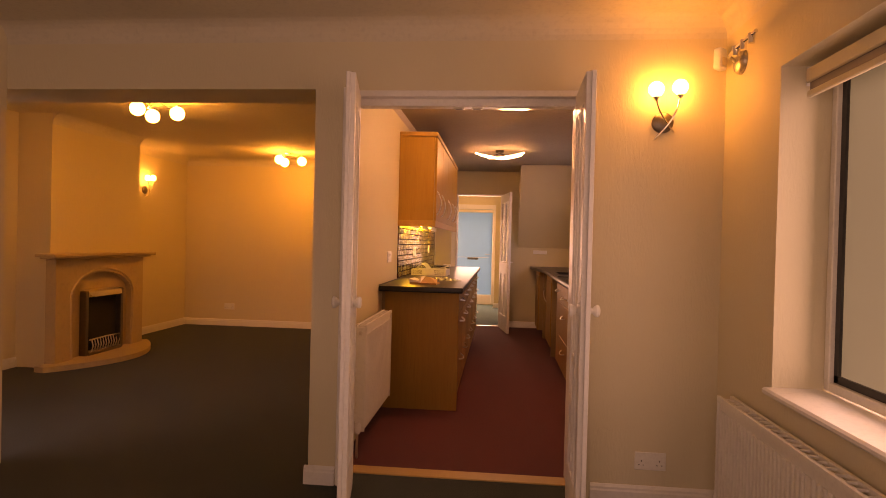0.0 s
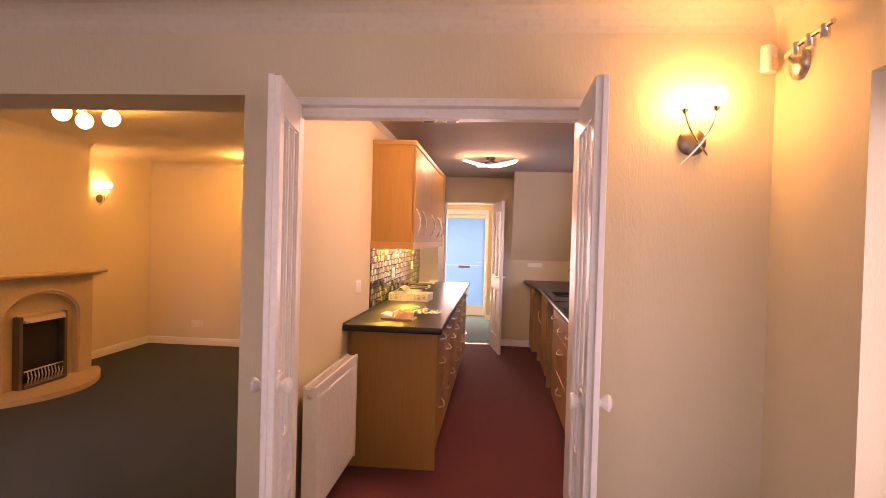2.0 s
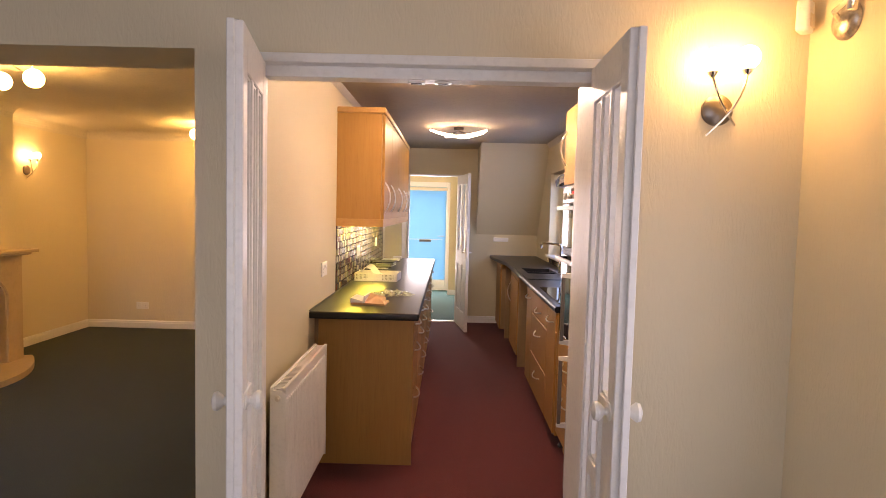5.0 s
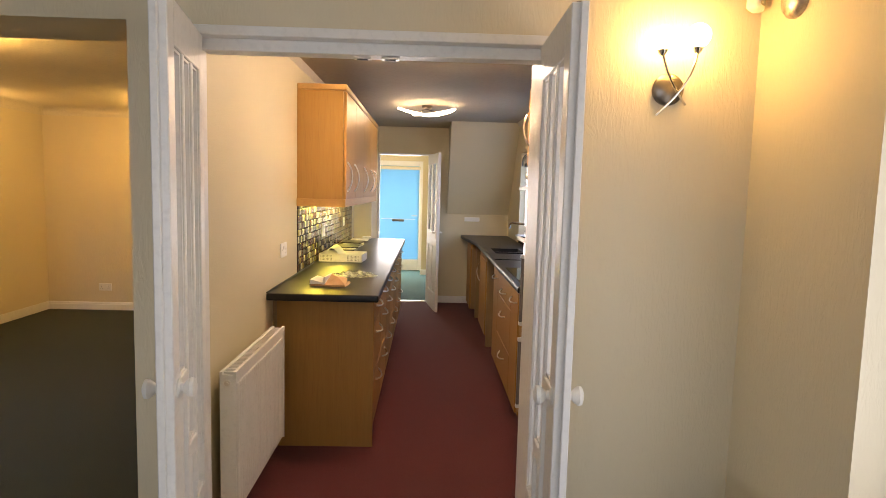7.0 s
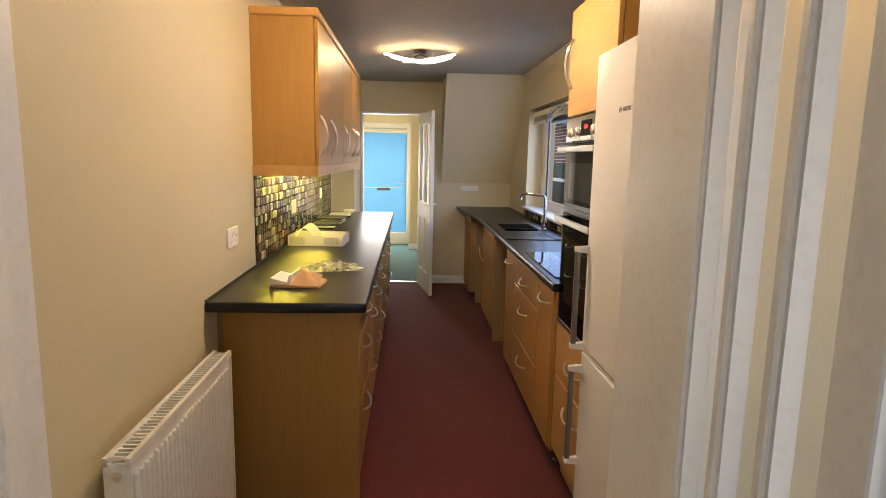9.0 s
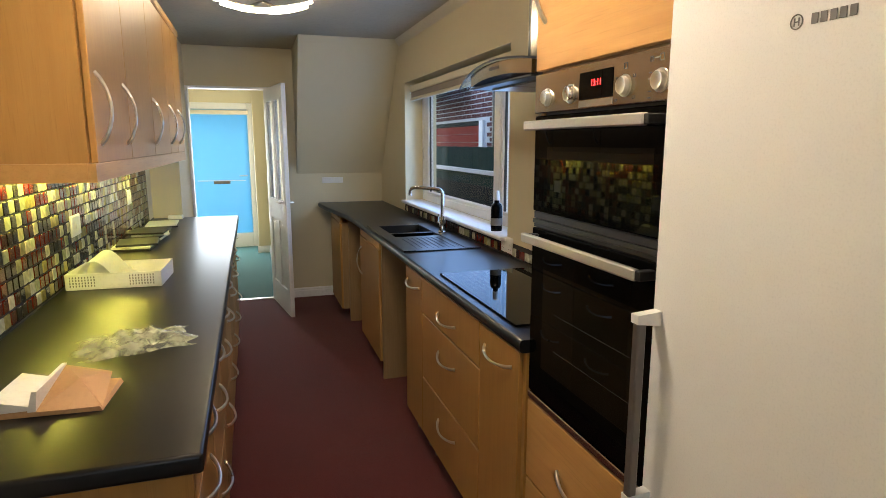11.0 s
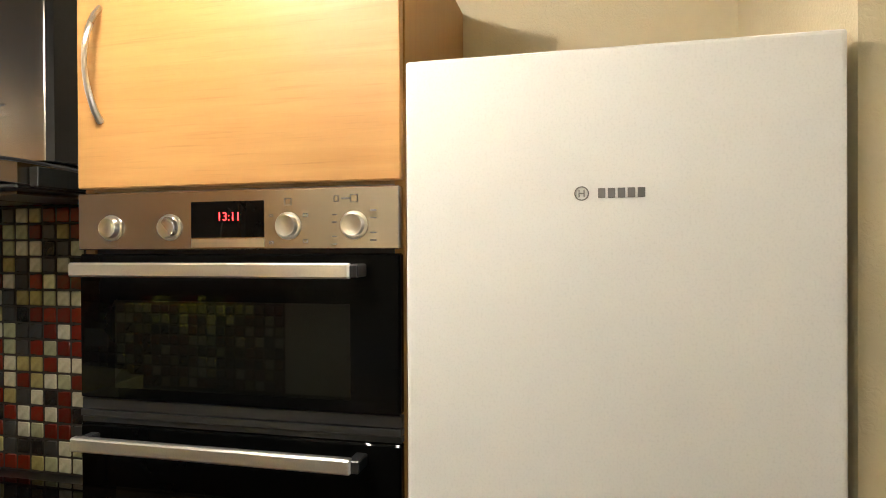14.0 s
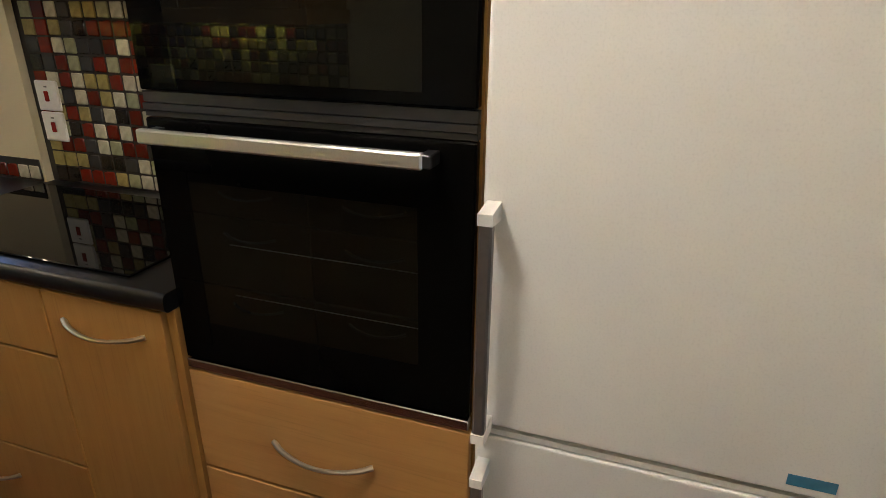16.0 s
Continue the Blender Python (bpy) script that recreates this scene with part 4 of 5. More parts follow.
# right worktop with the sink cut out
SX0, SX1, SY0, SY1 = 1.20, 1.50, 3.60, 4.09
rt = tagged(new("worktop", mesh_of("worktop", slab([1.134, SX0, SX1, RW, RT], [1.682, 2.6, SY0, SY1, YE], lambda x, y: not (SX0 < x < SX1 and SY0 < y < SY1) and not (x > RW and y > 2.6), "z", 0.875, TOP), M_TOP)),
            "black laminate worktop along the window wall", "worktop")
edge = [(1.134, 0.875), (1.128, 0.878), (1.124, 0.885), (1.124, 0.905), (1.128, 0.912), (1.134, TOP)]
part("rolled_edge", prism(edge, "y", 1.682, 4.55), M_TOP, rt, "", True)
flare = bmesh.new()
rings = []
for k in range(13):
    u = k / 12
    out = 0.115 * (3 * u * u - 2 * u ** 3)
    y = 4.55 + (YE - 4.55) * u
    rings.append([flare.verts.new((x - out, y, z)) for x, z in edge] + [flare.verts.new((1.1345, y, TOP)), flare.verts.new((1.1345, y, 0.875))])
for r0, r1 in zip(rings, rings[1:]):
    for i in range(8):
        flare.faces.new((r0[i], r0[(i + 1) % 8], r1[(i + 1) % 8], r1[i]))
flare.faces.new(rings[0])
flare.faces.new(rings[-1][::-1])
bmesh.ops.recalc_face_normals(flare, faces=flare.faces)
part("flared_end", flare, M_TOP, rt, "worktop widening towards the end wall", True)

sink = thing("sink", (1.36, 3.64, TOP), "black composite sink with one and a half bowls and drainer", "sink")
pl = boxes((1.145, SX0 + 0.012, 3.13, 4.16, TOP + 0.001, TOP + 0.009), (SX1 - 0.012, 1.575, 3.13, 4.16, TOP + 0.001, TOP + 0.009), (SX0 + 0.012, SX1 - 0.012, 3.13, SY0 + 0.012, TOP + 0.001, TOP + 0.006),
           (SX0 + 0.012, SX1 - 0.012, SY1 - 0.012, 4.16, TOP + 0.001, TOP + 0.009), (SX0 + 0.012, SX1 - 0.012, 3.735, 3.765, TOP - 0.03, TOP + 0.006), bevel=0.002)
part("rim", pl, M_SINK, sink)
for y0, y1, dep in ((3.765, SY1 - 0.012, 0.16), (SY0 + 0.012, 3.735, 0.10)):
    x0, x1, zb = SX0 + 0.012, SX1 - 0.012, TOP - dep
    b = part("bowl", boxes((x0 - 0.006, x0, y0, y1, zb, TOP + 0.004), (x1, x1 + 0.006, y0, y1, zb, TOP + 0.004), (x0, x1, y0 - 0.006, y0, zb, TOP + 0.004), (x0, x1, y1, y1 + 0.006, zb, TOP + 0.004), (x0, x1, y0, y1, zb - 0.006, zb)), M_SINK, sink)
    part("drain", lathe([(0.035, 0.0), (0.035, 0.003), (0.025, 0.004), (0, 0.002)], Matrix.Translation(((x0 + x1) / 2, (y0 + y1) / 2, zb)), 18), M_CHROME, b)
for k in range(9):
    x = 1.235 + 0.03 * k
    part("drainer_ridge", tube([(x, 3.20, TOP + 0.006), (x, 3.38, TOP + 0.0085), (x, 3.54, TOP + 0.007)], 0.0016, 6), M_SINK, sink)

tap = thing("tap", (1.525, 3.68, TOP), "chrome kitchen tap with square swan neck and two levers", "tap")
tx, ty, tz = 1.53, 3.68, TOP + 0.009
part("base", lathe([(0.026, 0), (0.026, 0.008), (0.019, 0.014), (0.019, 0.09), (0.014, 0.10)], Matrix.Translation((tx, ty, tz)), 20), M_CHROME, tap, "", True)
neck = [(tx, ty, tz + 0.09), (tx, ty, tz + 0.24)] + [(tx - 0.03 * (1 - math.cos(a)) * 0.85, ty + 0.03 * (1 - math.cos(a)) * 0.5, tz + 0.24 + 0.03 * math.sin(a)) for a in (math.pi / 2 * k / 5 for k in range(1, 6))]
neck += [(tx - 0.06, ty + 0.04, tz + 0.274), (tx - 0.145, ty + 0.11, tz + 0.278), (tx - 0.163, ty + 0.127, tz + 0.27), (tx - 0.17, ty + 0.133, tz + 0.255), (tx - 0.17, ty + 0.133, tz + 0.225)]
part("spout", tube(neck, 0.0115, 12), M_CHROME, tap, "", True)
for s in (-1, 1):
    part("lever", tube([(tx, ty + s * 0.015, tz + 0.055), (tx - 0.01, ty + s * 0.05, tz + 0.06), (tx - 0.01, ty + s * 0.056, tz + 0.11)], [0.011, 0.009, 0.005], 10), M_CHROME, tap, "", True)

hob = thing("hob", (1.38, 2.19, TOP), "frameless black glass hob", "hob")
part("glass_top", box(1.165, 1.60, 1.80, 2.575, TOP + 0.0005, TOP + 0.007, 0.002), M_BLACKGLASS, hob)
# ---- oven tower ----
OX, OY0, OY1 = 1.152, 1.077, 1.677
tower = thing("oven_tower", (1.4, 1.377, 0), "tall beech oven housing with cupboard above and drawers below", "kitchen unit")
for y0 in (OY0, OY1 - 0.018):
    part("side_panel", box(OX + 0.018, RT - 0.002, y0, y0 + 0.018, 0.10, 2.105), M_WOODZ, tower)
part("top_panel", box(OX + 0.018, RT - 0.002, OY0 + 0.018, OY1 - 0.018, 2.087, 2.105), M_WOODZ, tower)
part("shelf", box(OX + 0.018, RT - 0.002, OY0 + 0.018, OY1 - 0.018, 1.655, 1.672), M_CARC, tower)
part("back_panel", box(RT - 0.012, RT - 0.002, OY0 + 0.018, OY1 - 0.018, 0.12, 2.087), M_CARC, tower)
front(tower, "door", OX - 0.002, OY0, OY1, 1.658, 2.103, -1, "v", M_WOODY, (1.625, 1.875))
front(tower, "drawer", OX - 0.002, OY0, OY1, 0.495, 0.742, -1, "h", M_WOODY, 0.61)
front(tower, "drawer", OX - 0.002, OY0, OY1, 0.13, 0.492, -1, "h", M_WOODY, 0.40)
part("plinth", box(OX + 0.05, OX + 0.068, OY0, OY1, 0.002, 0.1), M_WOODY, tower)

oven = thing("double_oven", (1.35, 1.377, 0.75), "built-in black glass double oven with steel control panel", "oven")
Y0, Y1 = OY0 + 0.004, OY1 - 0.004
part("housing", box(OX + 0.022, 1.62, OY0 + 0.02, OY1 - 0.02, 0.748, 1.652), M_BLACK, oven)
panel = part("control_panel", box(OX - 0.004, OX + 0.02, Y0, Y1, 1.552, 1.651, 0.002), M_STEEL, oven, "brushed steel control panel")
part("display", box(OX - 0.0055, OX - 0.004, 1.311, 1.445, 1.572, 1.632), M_BLACKGLASS, panel)
part("badge", box(OX - 0.0055, OX - 0.004, 1.311, 1.445, 1.556, 1.570), M_NICKEL, panel)
for y in (1.603, 1.487, 1.268, 1.155):
    k = Matrix.Translation((OX - 0.004, y, 1.590)) @ Matrix.Rotation(radians(-90), 4, "Y")
    kn = part("knob", lathe([(0.0225, 0), (0.0225, 0.002), (0.0185, 0.003), (0.0175, 0.011), (0.0165, 0.0122), (0.0150, 0.0115), (0, 0.0112)], k, 28), M_NICKEL, panel, "round steel knob", True)
marks = bmesh.new()
for y, z, w, h in ((1.268, 1.629, 0.012, 0.012), (1.185, 1.632, 0.008, 0.010), (1.155, 1.632, 0.012, 0.013), (1.238, 1.607, 0.008, 0.006), (1.238, 1.565, 0.008, 0.006), (1.298, 1.607, 0.006, 0.004), (1.298, 1.563, 0.008, 0.005)):
    box(OX - 0.0046, OX - 0.004, y - w / 2, y + w / 2, z - h / 2, z - h / 2 + 0.0012, bm=marks)
    box(OX - 0.0046, OX - 0.004, y - w / 2, y + w / 2, z + h / 2 - 0.0012, z + h / 2, bm=marks)
    box(OX - 0.0046, OX - 0.004, y - w / 2, y - w / 2 + 0.0012, z - h / 2, z + h / 2, bm=marks)
    box(OX - 0.0046, OX - 0.004, y + w / 2 - 0.0012, y + w / 2, z - h / 2, z + h / 2, bm=marks)
box(OX - 0.0046, OX - 0.004, 1.160, 1.176, 1.6315, 1.6335, bm=marks)
for z in (1.565, 1.577, 1.600, 1.612):
    box(OX - 0.0046, OX - 0.004, 1.118, 1.128, z, z + 0.002, bm=marks)
    box(OX - 0.0046, OX - 0.004, 1.184, 1.192, z - 0.006, z - 0.004, bm=marks)
part("dial_marks", marks, M_PRINT, panel)["kind"] = "stuff"
font = bpy.data.curves.new("clock", "FONT")
font.body, font.size, font.align_x, font.align_y, font.extrude = "13:11", 0.020, "CENTER", "CENTER", 0.0003
tmp = bpy.data.objects.new("tmp", font)
scene.collection.objects.link(tmp)
bpy.context.view_layer.update()
tm = bpy.data.meshes.new_from_object(tmp.evaluated_get(bpy.context.evaluated_depsgraph_get()))
bpy.data.objects.remove(tmp)
digits = bmesh.new()
digits.from_mesh(tm)
bpy.data.meshes.remove(tm)
moved(digits, Matrix.Translation((OX - 0.006, 1.374, 1.606)) @ Matrix.Rotation(radians(-90), 4, "Z") @ Matrix.Rotation(radians(90), 4, "X"))
part("clock_digits", digits, M_REDLED, panel, "red glowing digits 13:11")


def oven_door(z0, z1, hz, win):
    d = part("oven_door", box(OX - 0.002, OX + 0.02, Y0, Y1, z0, z1, 0.003), M_OVENGLASS, oven, "black glass drop-down door")
    part("inner_window", box(OX - 0.0024, OX - 0.002, win[0], win[1], win[2], win[3]), M_OVENWIN, d)
    part("handle", box(OX - 0.046, OX - 0.030, 1.148, 1.655, hz - 0.012, hz + 0.012, 0.003), M_SATIN, d, "flat steel bar handle")
    for y in (1.135, 1.63):
        part("handle_mount", box(OX - 0.042, OX - 0.002, y, y + 0.02, hz - 0.010, hz + 0.010, 0.002), M_BLACK, d)


oven_door(1.292, 1.545, 1.519, (1.163, 1.60, 1.312, 1.465))
part("vent_strip", boxes((OX + 0.003, OX + 0.02, Y0, Y1, 1.272, 1.290), (OX - 0.001, OX + 0.02, Y0, Y1, 1.259, 1.270), (OX + 0.003, OX + 0.02, Y0, Y1, 1.248, 1.257)), M_BLACK, oven)
oven_door(0.770, 1.246, 1.222, (1.172, 1.60, 0.86, 1.14))
for z in (0.93, 1.03):
    part("rack_line", box(OX - 0.0028, OX - 0.0024, 1.172, 1.53, z, z + 0.0014), M_COAL, oven)
part("bottom_strip", box(OX - 0.004, OX + 0.02, Y0, Y1, 0.747, 0.767, 0.002), M_STEEL, oven)

# ---- fridge ----
FRX, FY0, FY1 = 1.08, 0.492, 1.05
fr = thing("fridge_freezer", (1.35, 0.77, 0), "tall white fridge freezer with grey bar handles", "fridge")
part("body", box(FRX + 0.065, 1.64, FY0 + 0.004, FY1 - 0.004, 0.03, 1.812, 0.004), M_FRIDGE, fr)
for z0, z1, h0, h1, lab in ((0.826, 1.818, 0.815, 1.187, "white upper door"), (0.06, 0.806, 0.385, 0.762, "white freezer door")):
    d = part("door", box(FRX, FRX + 0.06, FY0, FY1, z0, z1, 0.006, seg=3), M_FRIDGE, fr, lab)
    hy = FY1 - 0.016
    h = part("handle", box(FRX - 0.046, FRX - 0.028, hy - 0.009, hy + 0.009, h0 + 0.008, h1 - 0.008, 0.003), M_FRHANDLE, d, "grey bar handle")
    for z in (h0, h1 - 0.030):
        part("handle_mount", prism([(FRX, z + 0.004), (FRX - 0.048, z + 0.010), (FRX - 0.048, z + 0.026), (FRX, z + 0.030)], "y", hy - 0.010, hy + 0.010), M_PLASTIC, d, "white mount")
    part("gasket", box(FRX + 0.06, FRX + 0.065, FY0 + 0.01, FY1 - 0.01, z0 + 0.01, z1 - 0.01), M_FRHANDLE, fr)
part("trim_strip", box(FRX + 0.004, FRX + 0.05, FY0 + 0.002, FY1 - 0.002, 0.809, 0.819), M_PLASTIC, fr)
part("plinth", box(FRX + 0.03, 1.6, FY0 + 0.01, FY1 - 0.01, 0.004, 0.055), M_FRHANDLE, fr)
ring = [(FRX - 0.0006, 0.807 + 0.0088 * math.cos(a), 1.625 + 0.0088 * math.sin(a)) for a in (math.tau * k / 28 for k in range(29))]
part("badge_ring", tube(ring, 0.0008, 6), M_PRINT, fr, "grey maker's ring mark")
part("badge_inner", boxes((FRX - 0.001, FRX, 0.8095, 0.811, 1.620, 1.630), (FRX - 0.001, FRX, 0.803, 0.8045, 1.620, 1.630), (FRX - 0.001, FRX, 0.8045, 0.8095, 1.6243, 1.6257)), M_PRINT, fr)
for k in range(5):
    part("badge_bar", box(FRX - 0.001, FRX, 0.7765 - 0.0125 * k, 0.786 - 0.0125 * k, 1.6185, 1.6315, 0.0004), M_PRINT, fr, "grey raised maker's bar")
part("sticker", box(FRX - 0.0008, FRX, 0.564, 0.622, 0.841, 0.858), M_BLUE, fr, "small blue label")

# ---- cooker hood ----
hood = thing("cooker_hood", (1.45, 2.197, 1.66), "steel chimney hood with curved glass canopy", "cooker hood")
part("chimney", box(1.45, RT - 0.001, 2.062, 2.332, 1.765, KC - 0.003, 0.002), M_DARKSTEEL, hood, "polished steel chimney")
part("chimney_sleeve", boxes((1.452, RT - 0.001, 2.036, 2.0615, 1.765, KC - 0.003), (1.452, RT - 0.001, 2.3325, 2.356, 1.765, KC - 0.003)), M_BLACK, hood, "black side sleeves")
part("chimney_mark", box(1.4485, 1.45, 2.18, 2.214, 1.905, 1.910), M_PRINT, hood, "small dark maker's bar")


def hood_arch(y):
    return 1.694 + 0.060 * max(0.0, 1 - ((y - 2.197) / 0.46) ** 2)


def bowed_plate(y0, y1, x_side, bulge, low, high, n=24):
    """A plate over the arch whose front edge bows out towards the room."""
    bm, cols = bmesh.new(), []
    for k in range(n + 1):
        y = y0 + (y1 - y0) * k / n
        x = x_side - bulge * max(0.0, 1 - ((y - 2.197) / 0.46) ** 2)
        cols.append([bm.verts.new(c) for c in ((x, y, low(y)), (RT - 0.002, y, low(y)), (RT - 0.002, y, high(y)), (x, y, high(y)))])
    for c0, c1 in zip(cols, cols[1:]):
        for i in range(4):
            bm.faces.new((c0[i], c0[(i + 1) % 4], c1[(i + 1) % 4], c1[i]))
    bm.faces.new(cols[0])
    bm.faces.new(cols[-1][::-1])
    bmesh.ops.recalc_face_normals(bm, faces=bm.faces)
    return bm


part("canopy", bowed_plate(1.738, 2.656, 1.28, 0.045, hood_arch, lambda y: hood_arch(y) + 0.006), M_HOODGLASS, hood, "curved clear glass canopy", True)
part("canopy_edge", tube([(1.279 - 0.045 * max(0.0, 1 - ((y - 2.197) / 0.46) ** 2), y, hood_arch(y) + 0.003) for y in (1.745 + 0.904 * k / 24 for k in range(25))], 0.0038, 6), M_BLACK, hood, "dark glass edge", True)
part("body", bowed_plate(1.93, 2.464, 1.29, 0.045, lambda y: 1.690 + 0.016 * (1 - ((y - 2.197) / 0.267) ** 2), lambda y: hood_arch(y) - 0.001), M_STEEL, hood, "bowed steel front", True)
part("underside", box(1.262, RT - 0.003, 1.935, 2.459, 1.6805, 1.6895, 0.002), M_BLACK, hood)
part("end_cap", box(1.285, RT - 0.003, 1.906, 1.929, 1.684, 1.726, 0.002), M_BLACK, hood, "black end cap")
for y in (2.0, 2.205):
    part("filter", box(1.32, 1.60, y, y + 0.19, 1.673, 1.680, 0.001), M_PEWTER, hood, "grey mesh filter")
part("buttons", box(1.2425, 1.2475, 2.157, 2.237, 1.727, 1.738, 0.001), M_PEWTER, hood, "row of small buttons")

# ---- hall door and front door ----
hd = thing("hall_door", (0.575, 5.935, 0), "white panelled door with two glazed upper lights, ajar", "door")
ang = math.degrees(math.atan2(5.225 - 5.935, 0.695 - 0.575))
m = Matrix.Translation((0.575, 5.935, 0.008)) @ Matrix.Rotation(radians(ang), 4, "Z")
W, H = 0.70, 1.94
rows = [(0, 0.1, -0.018, 0.018, 0, H), (W - 0.1, W, -0.018, 0.018, 0, H), (0.1, W - 0.1, -0.018, 0.018, 0, 0.22), (0.1, W - 0.1, -0.018, 0.018, 0.80, 0.98), (0.1, W - 0.1, -0.018, 0.018, H - 0.12, H),
        (W / 2 - 0.045, W / 2 + 0.045, -0.018, 0.018, 0.22, 0.80), (W / 2 - 0.045, W / 2 + 0.045, -0.018, 0.018, 0.98, H - 0.12)]
part("frame", moved(boxes(*rows, bevel=0.003), m), M_GLOSS, hd)
for a, b in ((0.1, W / 2 - 0.045), (W / 2 + 0.045, W - 0.1)):
    part("panel", moved(boxes((a, b, -0.006, 0.006, 0.22, 0.80), (a + 0.03, b - 0.03, -0.012, 0.012, 0.25, 0.77), bevel=0.003), m), M_GLOSS, hd)
    part("pane", moved(box(a, b, -0.003, 0.003, 0.98, H - 0.12), m), M_CANOPY, hd, "patterned glass light")
for s in (-1, 1):
    part("lever", tube([m @ Vector((W - 0.055, s * 0.018, 0.975)), m @ Vector((W - 0.055, s * 0.055, 0.975)), m @ Vector((W - 0.16, s * 0.06, 0.975))], 0.008), M_NICKEL, hd, "lever handle", True)
    part("rose", moved(box(W - 0.075, W - 0.035, s * 0.020 - 0.003, s * 0.020 + 0.003, 0.90, 1.04, 0.002), m), M_NICKEL, hd)
fr2 = thing("hall_door_frame", (0.24, 5.99, 0), "white door frame to the hall", "door frame")
fr2["kind"] = "structure"
part("jamb", box(0.558, 0.58, YE - 0.008, 6.06, 0, 1.97, 0.002), M_GLOSS, fr2)
part("jamb", box(-0.1, -0.078, YE - 0.008, 6.06, 0, 1.97, 0.002), M_GLOSS, fr2)
part("head", box(-0.078, 0.558, YE - 0.008, 6.06, 1.948, 1.97, 0.002), M_GLOSS, fr2)
part("architrave", box(0.58, 0.635, YE - 0.018, YE, 0, 1.97, 0.004), M_GLOSS, fr2)

fd = thing("front_door", (0.02, 9.15, 0), "white front door with tall frosted pane and letter slot", "door")
fd["kind"] = "structure"
part("door_frame", boxes((-0.43, -0.36, 9.1, 9.19, 0, 2.02), (0.40, 0.47, 9.1, 9.19, 0, 2.02), (-0.36, 0.40, 9.1, 9.19, 1.93, 2.02), (-0.36, 0.40, 9.1, 9.19, 0, 0.20), bevel=0.006), M_GLOSS, fd)
p = part("pane", box(-0.36, 0.40, 9.14, 9.146, 0.20, 1.93), M_FROST, fd, "frosted glass pane")
p.visible_shadow = False
part("mid_rail", box(-0.30, 0.34, 9.128, 9.138, 0.945, 0.957, 0.002), M_GLOSS, fd)
part("letter_slot", boxes((-0.09, 0.13, 9.118, 9.128, 0.905, 0.945), bevel=0.003), M_PEWTER, fd)
part("handle", tube([(0.36, 9.12, 1.02), (0.36, 9.07, 1.02), (0.26, 9.06, 1.02)], 0.009), M_NICKEL, fd, "lever handle", True)
part("door_blind", boxes((-0.38, 0.42, 9.07, 9.10, 1.86, 1.92), bevel=0.006), M_BLINDC, fd, "rolled blind over the pane")

# ---- things on the worktop ----
boxy = thing("cardboard_tray", (-0.11, 2.86, TOP), "white printed cardboard tray holding folded papers", "tray")
bm_ = Matrix.Translation((-0.11, 2.86, TOP + 0.001)) @ Matrix.Rotation(radians(-3), 4, "Z")
part("tray", moved(boxes((-0.17, 0.17, -0.13, 0.13, 0, 0.003), (-0.17, 0.17, -0.13, -0.127, 0, 0.062), (-0.17, 0.17, 0.127, 0.13, 0, 0.062), (-0.17, -0.167, -0.13, 0.13, 0, 0.062), (0.167, 0.17, -0.13, 0.13, 0, 0.062)), bm_), M_WHITEPAPER, boxy)
dots = bmesh.new()
for cx in (-0.11, 0.10):
    for i in range(9):
        for j in range(4):
            box(cx - 0.045 + i * 0.0105, cx - 0.041 + i * 0.0105, -0.1306, -0.13, 0.012 + j * 0.011, 0.019 + j * 0.011, bm=dots)
part("print_dots", moved(dots, bm_), M_PRINT, boxy, "rows of small grey print")["kind"] = "stuff"


def sheet(nx, ny, w, d, height, ragged=0.0):
    """A thin warped sheet, height(u, v) above its base."""
    bm = bmesh.new()
    def rim(a, b, seed):
        return 1 - ragged * (0.5 + 0.9 * noise.noise(Vector((a * 3.1, b * 3.1, seed))))
    g = [[bm.verts.new((w * (i / nx - 0.5) * rim(0, j / ny, 3.3), d * (j / ny - 0.5) * rim(i / nx, 0, 8.1), height(i / nx, j / ny))) for j in range(ny + 1)] for i in range(nx + 1)]
    for i in range(nx):
        for j in range(ny):
            bm.faces.new((g[i][j], g[i + 1][j], g[i + 1][j + 1], g[i][j + 1]))
    bmesh.ops.solidify(bm, geom=bm.faces[:], thickness=0.0012)
    return bm


pap = tagged(new("folded_paper", mesh_of("folded_paper", moved(sheet(14, 8, 0.17, 0.20, lambda u, v: 0.03 + 0.075 * math.sin(math.pi * min(u * 1.1, 1)) + 0.012 * v), bm_ @ Matrix.Translation((-0.07, 0.0, 0))), M_WHITEPAPER, True)), "pale folded papers lying in the tray", "paper")
pap2 = tagged(new("folded_paper", mesh_of("folded_paper", moved(sheet(10, 6, 0.12, 0.16, lambda u, v: 0.01 + 0.05 * (1 - u) ** 2), bm_ @ Matrix.Translation((0.05, 0.02, 0.002)) @ Matrix.Rotation(0.3, 4, "Z")), M_WHITEPAPER, True)), "crumpled paper slip lying in the tray", "paper")

env = thing("brown_carton", (-0.01, 1.62, TOP), "opened brown card carton with white inside", "carton")
em = Matrix.Translation((-0.012, 1.625, TOP + 0.001)) @ Matrix.Rotation(radians(-4), 4, "Z")
part("base", moved(prism([(-0.105, 0), (0.105, 0), (0.10, 0.01), (-0.10, 0.012)], "y", -0.08, 0.08), em), M_CARD, env)
body = bmesh.new()
q = [Vector(c) for c in ((-0.02, -0.085, 0.012), (0.105, -0.078, 0.008), (0.085, 0.075, 0.030), (-0.015, 0.085, 0.052), (0.045, -0.01, 0.050))]
vs = [body.verts.new(c) for c in q]
for a, b in ((0, 1), (1, 2), (2, 3), (3, 0)):
    body.faces.new((vs[a], vs[b], vs[4]))
body.faces.new((vs[3], vs[2], vs[1], vs[0]))
